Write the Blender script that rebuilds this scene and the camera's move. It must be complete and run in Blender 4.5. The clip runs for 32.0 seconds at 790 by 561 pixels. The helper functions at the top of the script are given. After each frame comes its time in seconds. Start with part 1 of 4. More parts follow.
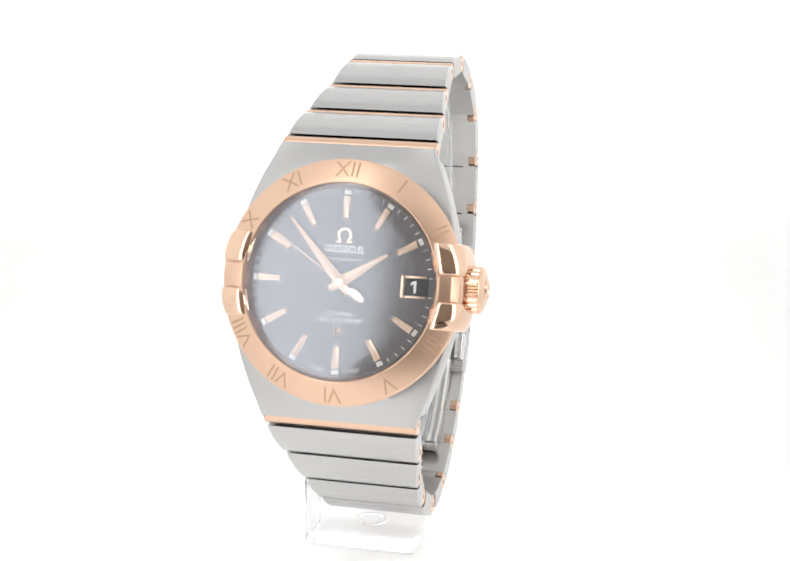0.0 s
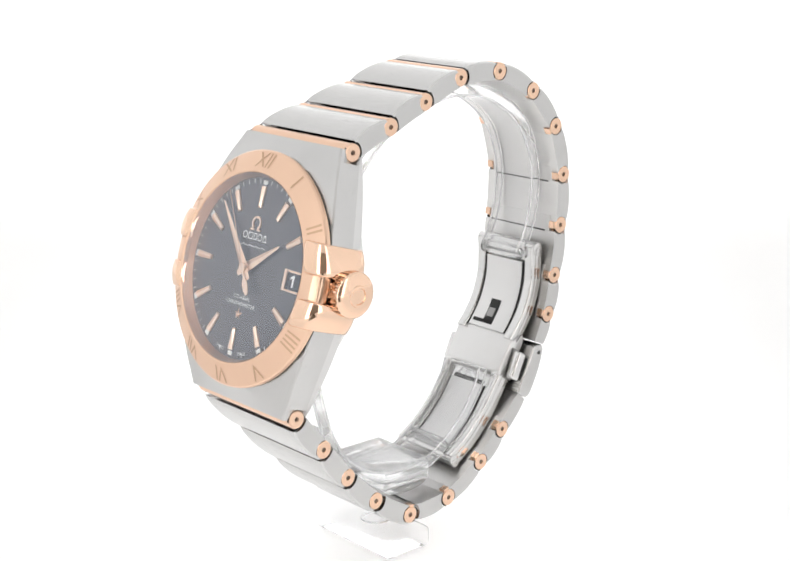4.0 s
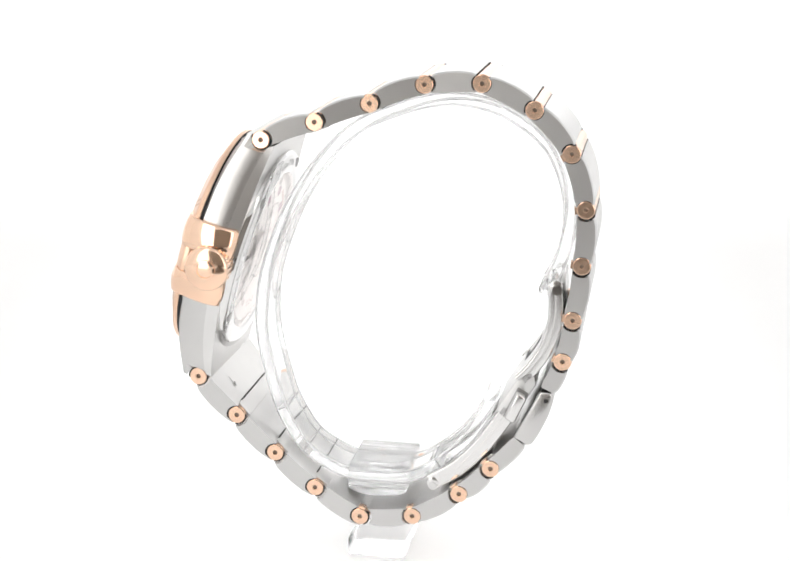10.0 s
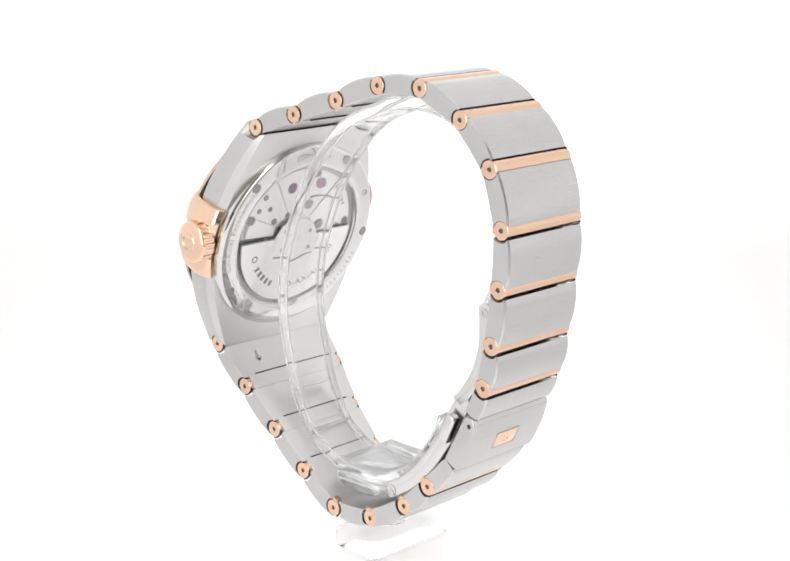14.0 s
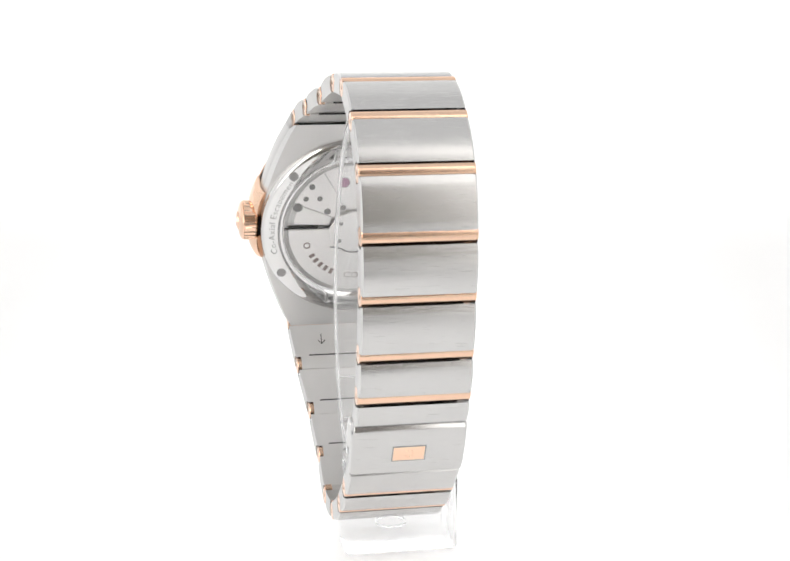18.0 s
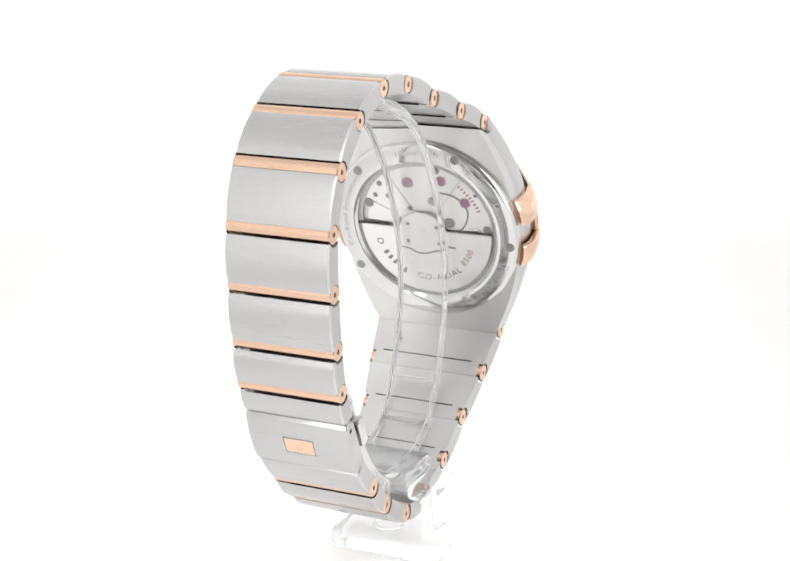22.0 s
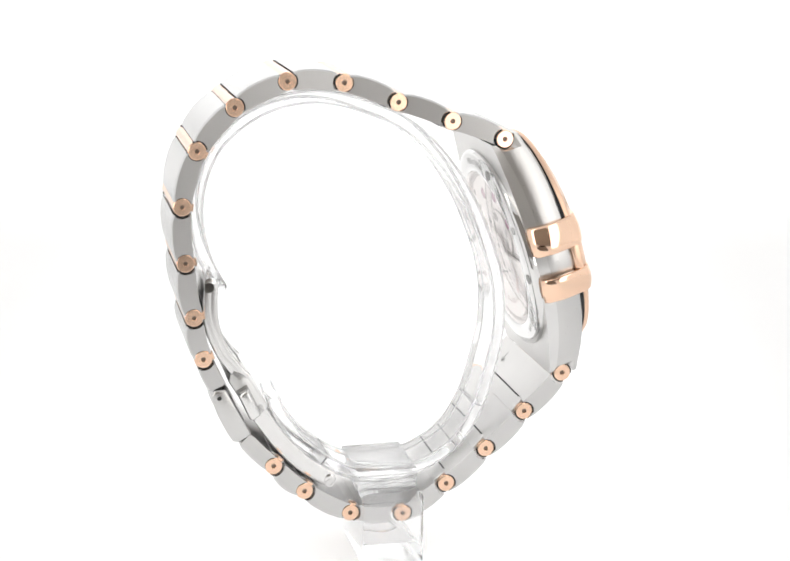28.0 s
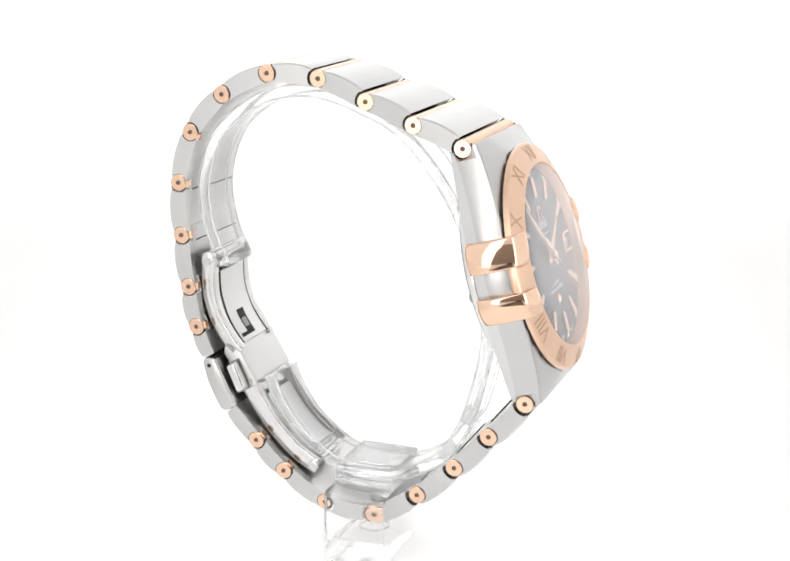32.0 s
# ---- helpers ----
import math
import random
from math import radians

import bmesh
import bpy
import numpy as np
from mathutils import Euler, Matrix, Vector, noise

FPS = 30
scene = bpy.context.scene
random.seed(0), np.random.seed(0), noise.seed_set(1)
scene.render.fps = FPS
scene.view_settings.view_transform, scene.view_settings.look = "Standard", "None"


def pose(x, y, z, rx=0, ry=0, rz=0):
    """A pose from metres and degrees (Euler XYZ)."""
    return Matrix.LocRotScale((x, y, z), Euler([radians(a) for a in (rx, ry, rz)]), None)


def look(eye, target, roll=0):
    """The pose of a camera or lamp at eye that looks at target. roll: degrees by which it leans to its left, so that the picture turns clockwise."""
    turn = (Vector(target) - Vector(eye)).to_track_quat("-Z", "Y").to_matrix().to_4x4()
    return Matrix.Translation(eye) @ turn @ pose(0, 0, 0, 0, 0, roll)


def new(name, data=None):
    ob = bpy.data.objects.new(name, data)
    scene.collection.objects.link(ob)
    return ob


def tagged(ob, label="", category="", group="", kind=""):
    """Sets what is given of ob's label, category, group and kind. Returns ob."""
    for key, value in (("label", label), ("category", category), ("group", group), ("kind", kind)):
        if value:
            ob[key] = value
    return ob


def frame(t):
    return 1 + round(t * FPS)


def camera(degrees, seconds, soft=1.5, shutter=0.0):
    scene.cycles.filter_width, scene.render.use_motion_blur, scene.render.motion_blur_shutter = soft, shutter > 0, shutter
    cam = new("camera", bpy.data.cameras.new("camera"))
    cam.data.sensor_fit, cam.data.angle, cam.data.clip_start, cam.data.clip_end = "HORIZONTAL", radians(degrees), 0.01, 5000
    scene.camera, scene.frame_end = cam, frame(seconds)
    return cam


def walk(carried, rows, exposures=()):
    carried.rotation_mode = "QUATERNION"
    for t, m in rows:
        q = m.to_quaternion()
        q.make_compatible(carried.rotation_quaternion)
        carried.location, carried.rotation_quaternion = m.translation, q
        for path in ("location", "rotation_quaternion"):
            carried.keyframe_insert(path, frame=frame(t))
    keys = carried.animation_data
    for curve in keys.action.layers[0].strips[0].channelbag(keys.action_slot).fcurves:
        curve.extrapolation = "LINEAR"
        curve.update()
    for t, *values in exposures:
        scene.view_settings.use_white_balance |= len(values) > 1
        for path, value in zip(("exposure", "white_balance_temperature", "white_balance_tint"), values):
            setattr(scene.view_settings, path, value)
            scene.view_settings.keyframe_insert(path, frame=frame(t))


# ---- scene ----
cam = camera(29.10, 32.0, soft=1.7)
EYE = (0.002074, -0.24, 0.108)
AIM = (0.002074, -0.24 + math.cos(radians(14.47)), 0.108 - math.sin(radians(14.47)))
walk(cam, [(0.0, look(EYE, AIM, 0.529)), (32.0, look(EYE, AIM, 0.529))])

# ---- light: a white fabric light tent, lit from outside, with an open slit for the camera ----
world = bpy.data.worlds.new("studio_world")
scene.world = world
world.use_nodes = True
world.node_tree.nodes["Background"].inputs[0].default_value = (1, 1, 1, 1)
world.node_tree.nodes["Background"].inputs[1].default_value = 0.02
GLOW_TOP, GLOW_SIDE, GLOW_FRONT, GLOW_FRONT_RIGHT, GLOW_BACK, GLOW_LOW, CARD_FILL = 0.60, 0.78, 2.95, 2.4, 0.82, 1.3, 0.29


# ---- materials ----
def material(name, colour=(0.8, 0.8, 0.8), rough=0.5, metal=0.0, spec=0.5):
    m = bpy.data.materials.new(name)
    m.use_nodes = True
    b = m.node_tree.nodes["Principled BSDF"]
    b.inputs["Base Color"].default_value = (*colour, 1)
    b.inputs["Roughness"].default_value = rough
    b.inputs["Metallic"].default_value = metal
    b.inputs["Specular IOR Level"].default_value = spec
    return m


def node(m, kind, **values):
    n = m.node_tree.nodes.new(kind)
    for key, value in values.items():
        n.inputs[key].default_value = value
    return n


def link(m, a, b):
    m.node_tree.links.new(a, b)


def metal(name, colour, rough, grain=(0, 0, 0), depth=0.0, spread=0.06, wear=0.05):
    """Metal with fine grain: grain gives the noise scale along the object's axes, per metre."""
    m = material(name, colour, rough, 1.0)
    b = m.node_tree.nodes["Principled BSDF"]
    co = node(m, "ShaderNodeTexCoord")
    mp = node(m, "ShaderNodeMapping", Scale=grain if any(grain) else (900, 900, 900))
    link(m, co.outputs["Object"], mp.inputs["Vector"])
    fine = node(m, "ShaderNodeTexNoise", Scale=1.0, Detail=4.0, Roughness=0.6)
    link(m, mp.outputs["Vector"], fine.inputs["Vector"])
    r = node(m, "ShaderNodeMapRange")
    r.inputs["To Min"].default_value, r.inputs["To Max"].default_value = rough - spread, rough + spread
    link(m, fine.outputs["Fac"], r.inputs["Value"])
    link(m, r.outputs["Result"], b.inputs["Roughness"])
    # slow variation of the tone: handling marks
    slow = node(m, "ShaderNodeTexNoise", Scale=160.0, Detail=3.0)
    link(m, co.outputs["Object"], slow.inputs["Vector"])
    tone = node(m, "ShaderNodeMapRange")
    tone.inputs["To Min"].default_value, tone.inputs["To Max"].default_value = 1.0 - wear, 1.0 + wear
    link(m, slow.outputs["Fac"], tone.inputs["Value"])
    mix = node(m, "ShaderNodeVectorMath")
    mix.operation = "SCALE"
    mix.inputs[0].default_value = colour
    link(m, tone.outputs["Result"], mix.inputs["Scale"])
    link(m, mix.outputs["Vector"], b.inputs["Base Color"])
    if depth:
        bump = node(m, "ShaderNodeBump", Strength=depth, Distance=0.00002)
        link(m, fine.outputs["Fac"], bump.inputs["Height"])
        link(m, bump.outputs["Normal"], b.inputs["Normal"])
    return m


STEEL_C, GOLD_C = (0.56, 0.555, 0.55), (0.79, 0.545, 0.40)
STEEL_BRUSHED = metal("brushed_steel", STEEL_C, 0.26, (9000, 240, 9000), 0.06, 0.05, 0.05)
STEEL_SATIN = metal("satin_steel", (0.55, 0.545, 0.54), 0.33, (9000, 9000, 9000), 0.06, 0.05)
STEEL_EDGE = metal("burnished_steel_edge", (0.64, 0.635, 0.63), 0.30, (3000, 3000, 3000), 0.0, 0.04)
# paler steel: bounced light on inner and back faces put into the colour
STEEL_INNER = metal("bounce_lit_steel", (0.70, 0.69, 0.68), 0.36, (9000, 260, 9000), 0.3, 0.06)
STEEL_BEVEL = metal("polished_case_bevel", (0.50, 0.495, 0.49), 0.30, (3000, 3000, 3000), 0.0, 0.04)
STEEL_BACK = metal("polished_case_back", (0.70, 0.695, 0.69), 0.06, (3000, 3000, 3000), 0.0, 0.04)
STEEL_CLASP = metal("polished_clasp_steel", (0.69, 0.685, 0.68), 0.19, (700, 700, 700), 0.0, 0.04)
STEEL_CLASP2 = metal("satin_clasp_steel", (0.70, 0.695, 0.69), 0.36, (6000, 6000, 6000), 0.05, 0.04)
STEEL_CASE = metal("brushed_case_steel", STEEL_C, 0.29, (9000, 300, 9000), 0.08, 0.05, 0.05)
STEEL_POLISHED = metal("polished_steel", (0.60, 0.595, 0.59), 0.07, (600, 600, 600), 0.0, 0.03)
GOLD_BRUSHED = metal("brushed_rose_gold", GOLD_C, 0.30, (9000, 9000, 9000), 0.0, 0.03)
GOLD_BAR = metal("satin_rose_gold", GOLD_C, 0.20, (9000, 300, 9000), 0.2, 0.05)
GOLD_POLISHED = metal("polished_rose_gold", (0.86, 0.60, 0.445), 0.08, (600, 600, 600), 0.0, 0.02)
GOLD_CROWN = metal("polished_crown_gold", (0.86, 0.60, 0.445), 0.13, (600, 600, 600), 0.0, 0.03)
GOLD_ENGRAVED = metal("engraved_rose_gold", (0.60, 0.40, 0.27), 0.5, (3000, 3000, 3000), 0.3, 0.06)
GOLD_FACET = metal("faceted_rose_gold", (0.90, 0.68, 0.53), 0.30, (2000, 2000, 2000), 0.0, 0.04)
ENGRAVED_STEEL = metal("engraved_steel", (0.52, 0.515, 0.51), 0.5, (3000, 3000, 3000), 0.2, 0.06)
NOTCH_STEEL = metal("dull_notch_steel", (0.34, 0.335, 0.33), 0.42, (3000, 3000, 3000), 0.0, 0.05)
DARK = material("dark_recess", (0.012, 0.011, 0.011), 0.6)
# pin steel with the shade inside the bore put into its brown
BORE_SHADE = metal("shaded_pin_steel", (0.20, 0.15, 0.12), 0.35, (2000, 2000, 2000), 0.0, 0.05)
WHITE_PRINT = material("white_print", (0.85, 0.85, 0.84), 0.5)
LUME = material("white_lume", (0.82, 0.83, 0.80), 0.6)
DATE_BLACK = material("date_disc_black", (0.012, 0.012, 0.015), 0.35)
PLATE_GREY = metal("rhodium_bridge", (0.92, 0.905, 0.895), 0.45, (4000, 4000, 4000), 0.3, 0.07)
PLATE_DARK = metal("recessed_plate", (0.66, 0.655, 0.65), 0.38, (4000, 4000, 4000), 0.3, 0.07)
RECESS_SHADE = metal("recess_shade_steel", (0.52, 0.515, 0.51), 0.40, (3000, 3000, 3000), 0.0, 0.05)
# dark steel for screw heads; along edges it paints in their shade
PIVOT_DARK = metal("dark_and_shade_steel", (0.30, 0.295, 0.29), 0.35, (3000, 3000, 3000), 0.0, 0.05)
RUBY = material("ruby_jewel", (0.40, 0.20, 0.31), 0.12)
RED_PRINT = material("red_print", (0.42, 0.22, 0.19), 0.5)
ROTOR_TEXT = material("engraved_rotor_print", (0.25, 0.20, 0.19), 0.5)

# striped rotor: light and dark radial waves on rhodium plate
ROTOR = metal("striped_rotor", (0.92, 0.905, 0.895), 0.45, (3000, 3000, 3000), 0.2, 0.06)

_co = node(ROTOR, "ShaderNodeTexCoord")
_gr = ROTOR.node_tree.nodes.new("ShaderNodeTexGradient")
_gr.gradient_type = "RADIAL"
link(ROTOR, _co.outputs["Object"], _gr.inputs["Vector"])
_mu = node(ROTOR, "ShaderNodeMath")
_mu.operation, _mu.inputs[1].default_value = "MULTIPLY", 2 * math.pi * 46
link(ROTOR, _gr.outputs["Fac"], _mu.inputs[0])
_si = node(ROTOR, "ShaderNodeMath")
_si.operation = "SINE"
link(ROTOR, _mu.outputs[0], _si.inputs[0])
_bu = node(ROTOR, "ShaderNodeBump", Strength=0.16, Distance=0.0001)
link(ROTOR, _si.outputs[0], _bu.inputs["Height"])
link(ROTOR, _bu.outputs["Normal"], ROTOR.node_tree.nodes["Principled BSDF"].inputs["Normal"])

# dial: slate-blue sunray lacquer over radially brushed metal
DIAL = material("sunray_dial", (0.118, 0.112, 0.117), 0.38, 0.85)
_b = DIAL.node_tree.nodes["Principled BSDF"]
_b.inputs["Anisotropic"].default_value = 0.4
_b.inputs["Coat Weight"].default_value = 0.1
_b.inputs["Coat Roughness"].default_value = 0.05
_t = DIAL.node_tree.nodes.new("ShaderNodeTangent")
_t.direction_type, _t.axis = "RADIAL", "Z"
link(DIAL, _t.outputs["Tangent"], _b.inputs["Tangent"])
_co = node(DIAL, "ShaderNodeTexCoord")
_gr = DIAL.node_tree.nodes.new("ShaderNodeTexGradient")
_gr.gradient_type = "RADIAL"
link(DIAL, _co.outputs["Object"], _gr.inputs["Vector"])
_no = node(DIAL, "ShaderNodeTexNoise", Scale=70.0, Detail=1.0)
_no.noise_dimensions = "1D"
link(DIAL, _gr.outputs["Fac"], _no.inputs["W"])
_mr = node(DIAL, "ShaderNodeMapRange")
_mr.inputs["To Min"].default_value, _mr.inputs["To Max"].default_value = 0.33, 0.39
link(DIAL, _no.outputs["Fac"], _mr.inputs["Value"])
link(DIAL, _mr.outputs["Result"], _b.inputs["Roughness"])


def thin_glass(name, gloss, tint):
    """Thin coated glass: an even tinted sheen, and clear gloss that rises towards grazing angles, alike from both faces."""
    m = bpy.data.materials.new(name)
    m.use_nodes = True
    m.node_tree.nodes.clear()
    out = node(m, "ShaderNodeOutputMaterial")
    clear = node(m, "ShaderNodeBsdfTransparent", Color=(0.985, 0.985, 0.985, 1))
    sheen = node(m, "ShaderNodeBsdfGlossy", Color=(*tint, 1), Roughness=0.13)
    shine = node(m, "ShaderNodeBsdfGlossy", Color=(1.0, 0.95, 0.93, 1), Roughness=0.02)
    face = node(m, "ShaderNodeLayerWeight", Blend=0.5)
    power = node(m, "ShaderNodeMath")
    power.operation = "POWER"
    power.inputs[1].default_value = 3.6
    link(m, face.outputs["Facing"], power.inputs[0])
    coat = node(m, "ShaderNodeMixShader", Fac=gloss)
    link(m, clear.outputs[0], coat.inputs[1])
    link(m, sheen.outputs[0], coat.inputs[2])
    mix = node(m, "ShaderNodeMixShader")
    link(m, power.outputs[0], mix.inputs[0])
    link(m, coat.outputs[0], mix.inputs[1])
    link(m, shine.outputs[0], mix.inputs[2])
    link(m, mix.outputs[0], out.inputs["Surface"])
    return m


CRYSTAL = thin_glass("coated_sapphire", 0.15, (0.78, 0.86, 1.0))
BACK_GLASS = thin_glass("sapphire_window", 0.05, (1, 1, 1))
ACRYLIC = bpy.data.materials.new("clear_acrylic")
ACRYLIC.use_nodes = True
_b = ACRYLIC.node_tree.nodes["Principled BSDF"]
_b.inputs["Base Color"].default_value = (0.98, 0.982, 0.985, 1)
_b.inputs["Transmission Weight"].default_value = 0.93
_b.inputs["IOR"].default_value = 1.12
_b.inputs["Roughness"].default_value = 0.015
_co = node(ACRYLIC, "ShaderNodeTexCoord")
_no = node(ACRYLIC, "ShaderNodeTexNoise", Scale=170.0, Detail=2.0)
link(ACRYLIC, _co.outputs["Object"], _no.inputs["Vector"])
_bu = node(ACRYLIC, "ShaderNodeBump", Strength=0.02, Distance=0.0008)
link(ACRYLIC, _no.outputs["Fac"], _bu.inputs["Height"])
link(ACRYLIC, _bu.outputs["Normal"], _b.inputs["Normal"])

MILKY = ACRYLIC.copy()
MILKY.name = "milky_acrylic"
_b = MILKY.node_tree.nodes["Principled BSDF"]
_b.inputs["Transmission Weight"].default_value = 0.84
_b.inputs["IOR"].default_value = 1.25
_b.inputs["Roughness"].default_value = 0.05
for _n in MILKY.node_tree.nodes:
    if _n.type == "TEX_NOISE":
        _n.inputs["Scale"].default_value = 300.0
    if _n.type == "BUMP":
        _n.inputs["Strength"].default_value = 0.45
FROSTED = ACRYLIC.copy()
FROSTED.name = "sawn_acrylic_edge"
_b = FROSTED.node_tree.nodes["Principled BSDF"]
_b.inputs["Transmission Weight"].default_value = 0.7
_b.inputs["IOR"].default_value = 1.07
_b.inputs["Roughness"].default_value = 0.12

FAINT = ACRYLIC.copy()
FAINT.name = "thin_clear_acrylic"
FAINT.node_tree.nodes["Principled BSDF"].inputs["IOR"].default_value = 1.09

# white backdrop card and the tent's fabric
CARD = material("white_backdrop_card", (0.86, 0.86, 0.86), 0.55, 0.0, 0.3)
_b = CARD.node_tree.nodes["Principled BSDF"]
_co = node(CARD, "ShaderNodeTexCoord")
_no = node(CARD, "ShaderNodeTexNoise", Scale=9.0, Detail=5.0)
link(CARD, _co.outputs["Object"], _no.inputs["Vector"])
_ra = node(CARD, "ShaderNodeMapRange")
_ra.inputs["To Min"].default_value, _ra.inputs["To Max"].default_value = 0.84, 0.88
link(CARD, _no.outputs["Fac"], _ra.inputs["Value"])
_cc = node(CARD, "ShaderNodeCombineColor")
for _k in range(3):
    link(CARD, _ra.outputs["Result"], _cc.inputs[_k])
link(CARD, _cc.outputs["Color"], _b.inputs["Base Color"])
# the card gets an added glow against shadows, weaker at the table's sides
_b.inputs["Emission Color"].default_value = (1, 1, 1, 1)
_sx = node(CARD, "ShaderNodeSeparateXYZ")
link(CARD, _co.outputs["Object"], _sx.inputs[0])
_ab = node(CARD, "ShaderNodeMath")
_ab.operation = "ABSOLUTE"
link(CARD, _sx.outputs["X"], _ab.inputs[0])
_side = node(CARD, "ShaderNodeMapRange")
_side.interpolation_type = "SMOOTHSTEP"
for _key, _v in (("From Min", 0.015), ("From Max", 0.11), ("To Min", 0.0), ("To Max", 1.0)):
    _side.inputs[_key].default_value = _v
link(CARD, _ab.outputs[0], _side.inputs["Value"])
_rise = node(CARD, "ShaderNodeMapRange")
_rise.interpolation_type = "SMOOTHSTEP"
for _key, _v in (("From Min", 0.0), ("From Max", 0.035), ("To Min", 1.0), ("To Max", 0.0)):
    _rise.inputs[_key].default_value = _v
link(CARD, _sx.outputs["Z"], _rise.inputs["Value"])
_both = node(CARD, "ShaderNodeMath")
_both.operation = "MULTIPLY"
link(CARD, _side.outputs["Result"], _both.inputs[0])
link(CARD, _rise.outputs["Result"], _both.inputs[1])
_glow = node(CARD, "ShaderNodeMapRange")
_glow.inputs["To Min"].default_value, _glow.inputs["To Max"].default_value = CARD_FILL, 0.0
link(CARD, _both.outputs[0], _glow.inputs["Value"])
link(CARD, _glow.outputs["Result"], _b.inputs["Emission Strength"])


def fabric(name, strength, tint=(1, 1, 1, 1)):
    m = material(name, (0.25, 0.25, 0.25), 0.9)
    b = m.node_tree.nodes["Principled BSDF"]
    b.inputs["Emission Color"].default_value = tint
    co = node(m, "ShaderNodeTexCoord")
    n = node(m, "ShaderNodeTexNoise", Scale=3.0, Detail=2.0)
    link(m, co.outputs["Object"], n.inputs["Vector"])
    r = node(m, "ShaderNodeMapRange")
    r.inputs["To Min"].default_value, r.inputs["To Max"].default_value = strength * 0.9, strength * 1.1
    link(m, n.outputs["Fac"], r.inputs["Value"])
    link(m, r.outputs["Result"], b.inputs["Emission Strength"])
    return m


FABRIC_TOP = fabric("lit_tent_roof_fabric", GLOW_TOP)
FABRIC_SIDE = fabric("lit_tent_side_fabric", GLOW_SIDE)
FABRIC_BACK = fabric("lit_tent_back_fabric", GLOW_BACK)
FILL_LOW = fabric("back_fill_glow", GLOW_LOW)
FABRIC_FRONT = fabric("lit_tent_front_fabric", GLOW_FRONT, (1.0, 0.97, 0.93, 1))
FABRIC_FRONT_RIGHT = fabric("lit_tent_right_flap_fabric", GLOW_FRONT_RIGHT, (1.0, 0.97, 0.93, 1))
DARK_WALL = material("dim_room_wall", (0.215, 0.195, 0.175), 0.8)

# ---- mesh helpers: shapes are drawn in millimetres ----
MM = Matrix.Scale(0.001, 4)
Z0 = 108.0          # the eye's height over the table, mm
TILT = radians(16.0)
_x, _y, _z = Vector((0, -1, 0)), Vector((math.sin(TILT), 0, math.cos(TILT))), Vector((-math.cos(TILT), 0, math.sin(TILT)))
CASE = Matrix.Translation((-0.022205, 0, (Z0 - 56.85) * 0.001)) @ Matrix((_x, _y, _z)).transposed().to_4x4()
# case space: x to 3 o'clock, y to 12 o'clock, z out of the dial; its origin lies midway between the two lug bars


def part(name, bm, mats, parent, label="", m=None, angle=35, smooth=True, kind=""):
    """Link a bmesh drawn in millimetres as one mesh object under parent."""
    bm.transform(MM)
    bmesh.ops.recalc_face_normals(bm, faces=bm.faces)
    me = bpy.data.meshes.new(name)
    bm.to_mesh(me)
    bm.free()
    for mat in (mats if isinstance(mats, (list, tuple)) else [mats]):
        me.materials.append(mat)
    if smooth:
        me.polygons.foreach_set("use_smooth", [True] * len(me.polygons))
        me.set_sharp_from_angle(angle=radians(angle))
    ob = new(name, me)
    if parent:
        ob.parent = parent
    if m is not None:
        ob.matrix_basis = m
    tagged(ob, label, kind=kind)
    return ob


def lathe(profile, n=64, closed=True):
    """Turn a profile of (radius, height) about z."""
    bm = bmesh.new()
    rings = []
    for r, h in profile:
        if r < 1e-6:
            rings.append([bm.verts.new((0, 0, h))] * n)
        else:
            rings.append([bm.verts.new((r * math.cos(2 * math.pi * k / n), r * math.sin(2 * math.pi * k / n), h)) for k in range(n)])
    count = len(rings) if closed else len(rings) - 1
    for i in range(count):
        a, b = rings[i], rings[(i + 1) % len(rings)]
        for k in range(n):
            vs = []
            for v in (a[k], a[(k + 1) % n], b[(k + 1) % n], b[k]):
                if v not in vs:
                    vs.append(v)
            if len(vs) > 2:
                bm.faces.new(vs)
    return bm


def prism(poly, a, b, bevel=0.0, axis="y", segments=2):
    """A polygon in the plane across the axis, drawn out from a to b, its edges rounded."""
    bm = bmesh.new()
    place = {"y": lambda p, h: (p[0], h, p[1]), "z": lambda p, h: (p[0], p[1], h), "x": lambda p, h: (h, p[0], p[1])}[axis]
    lo = [bm.verts.new(place(p, a)) for p in poly]
    hi = [bm.verts.new(place(p, b)) for p in poly]
    n = len(poly)
    bm.faces.new(lo)
    bm.faces.new(hi[::-1])
    for k in range(n):
        bm.faces.new((lo[k], lo[(k + 1) % n], hi[(k + 1) % n], hi[k]))
    bmesh.ops.recalc_face_normals(bm, faces=bm.faces)
    if bevel:
        bmesh.ops.bevel(bm, geom=list(bm.edges), offset=bevel, segments=segments, affect="EDGES", profile=0.5, clamp_overlap=True)
    return bm


def box(x0, x1, y0, y1, z0, z1, bevel=0.0, segments=2):
    return prism([(x0, y0), (x1, y0), (x1, y1), (x0, y1)], z0, z1, bevel, "z", segments)


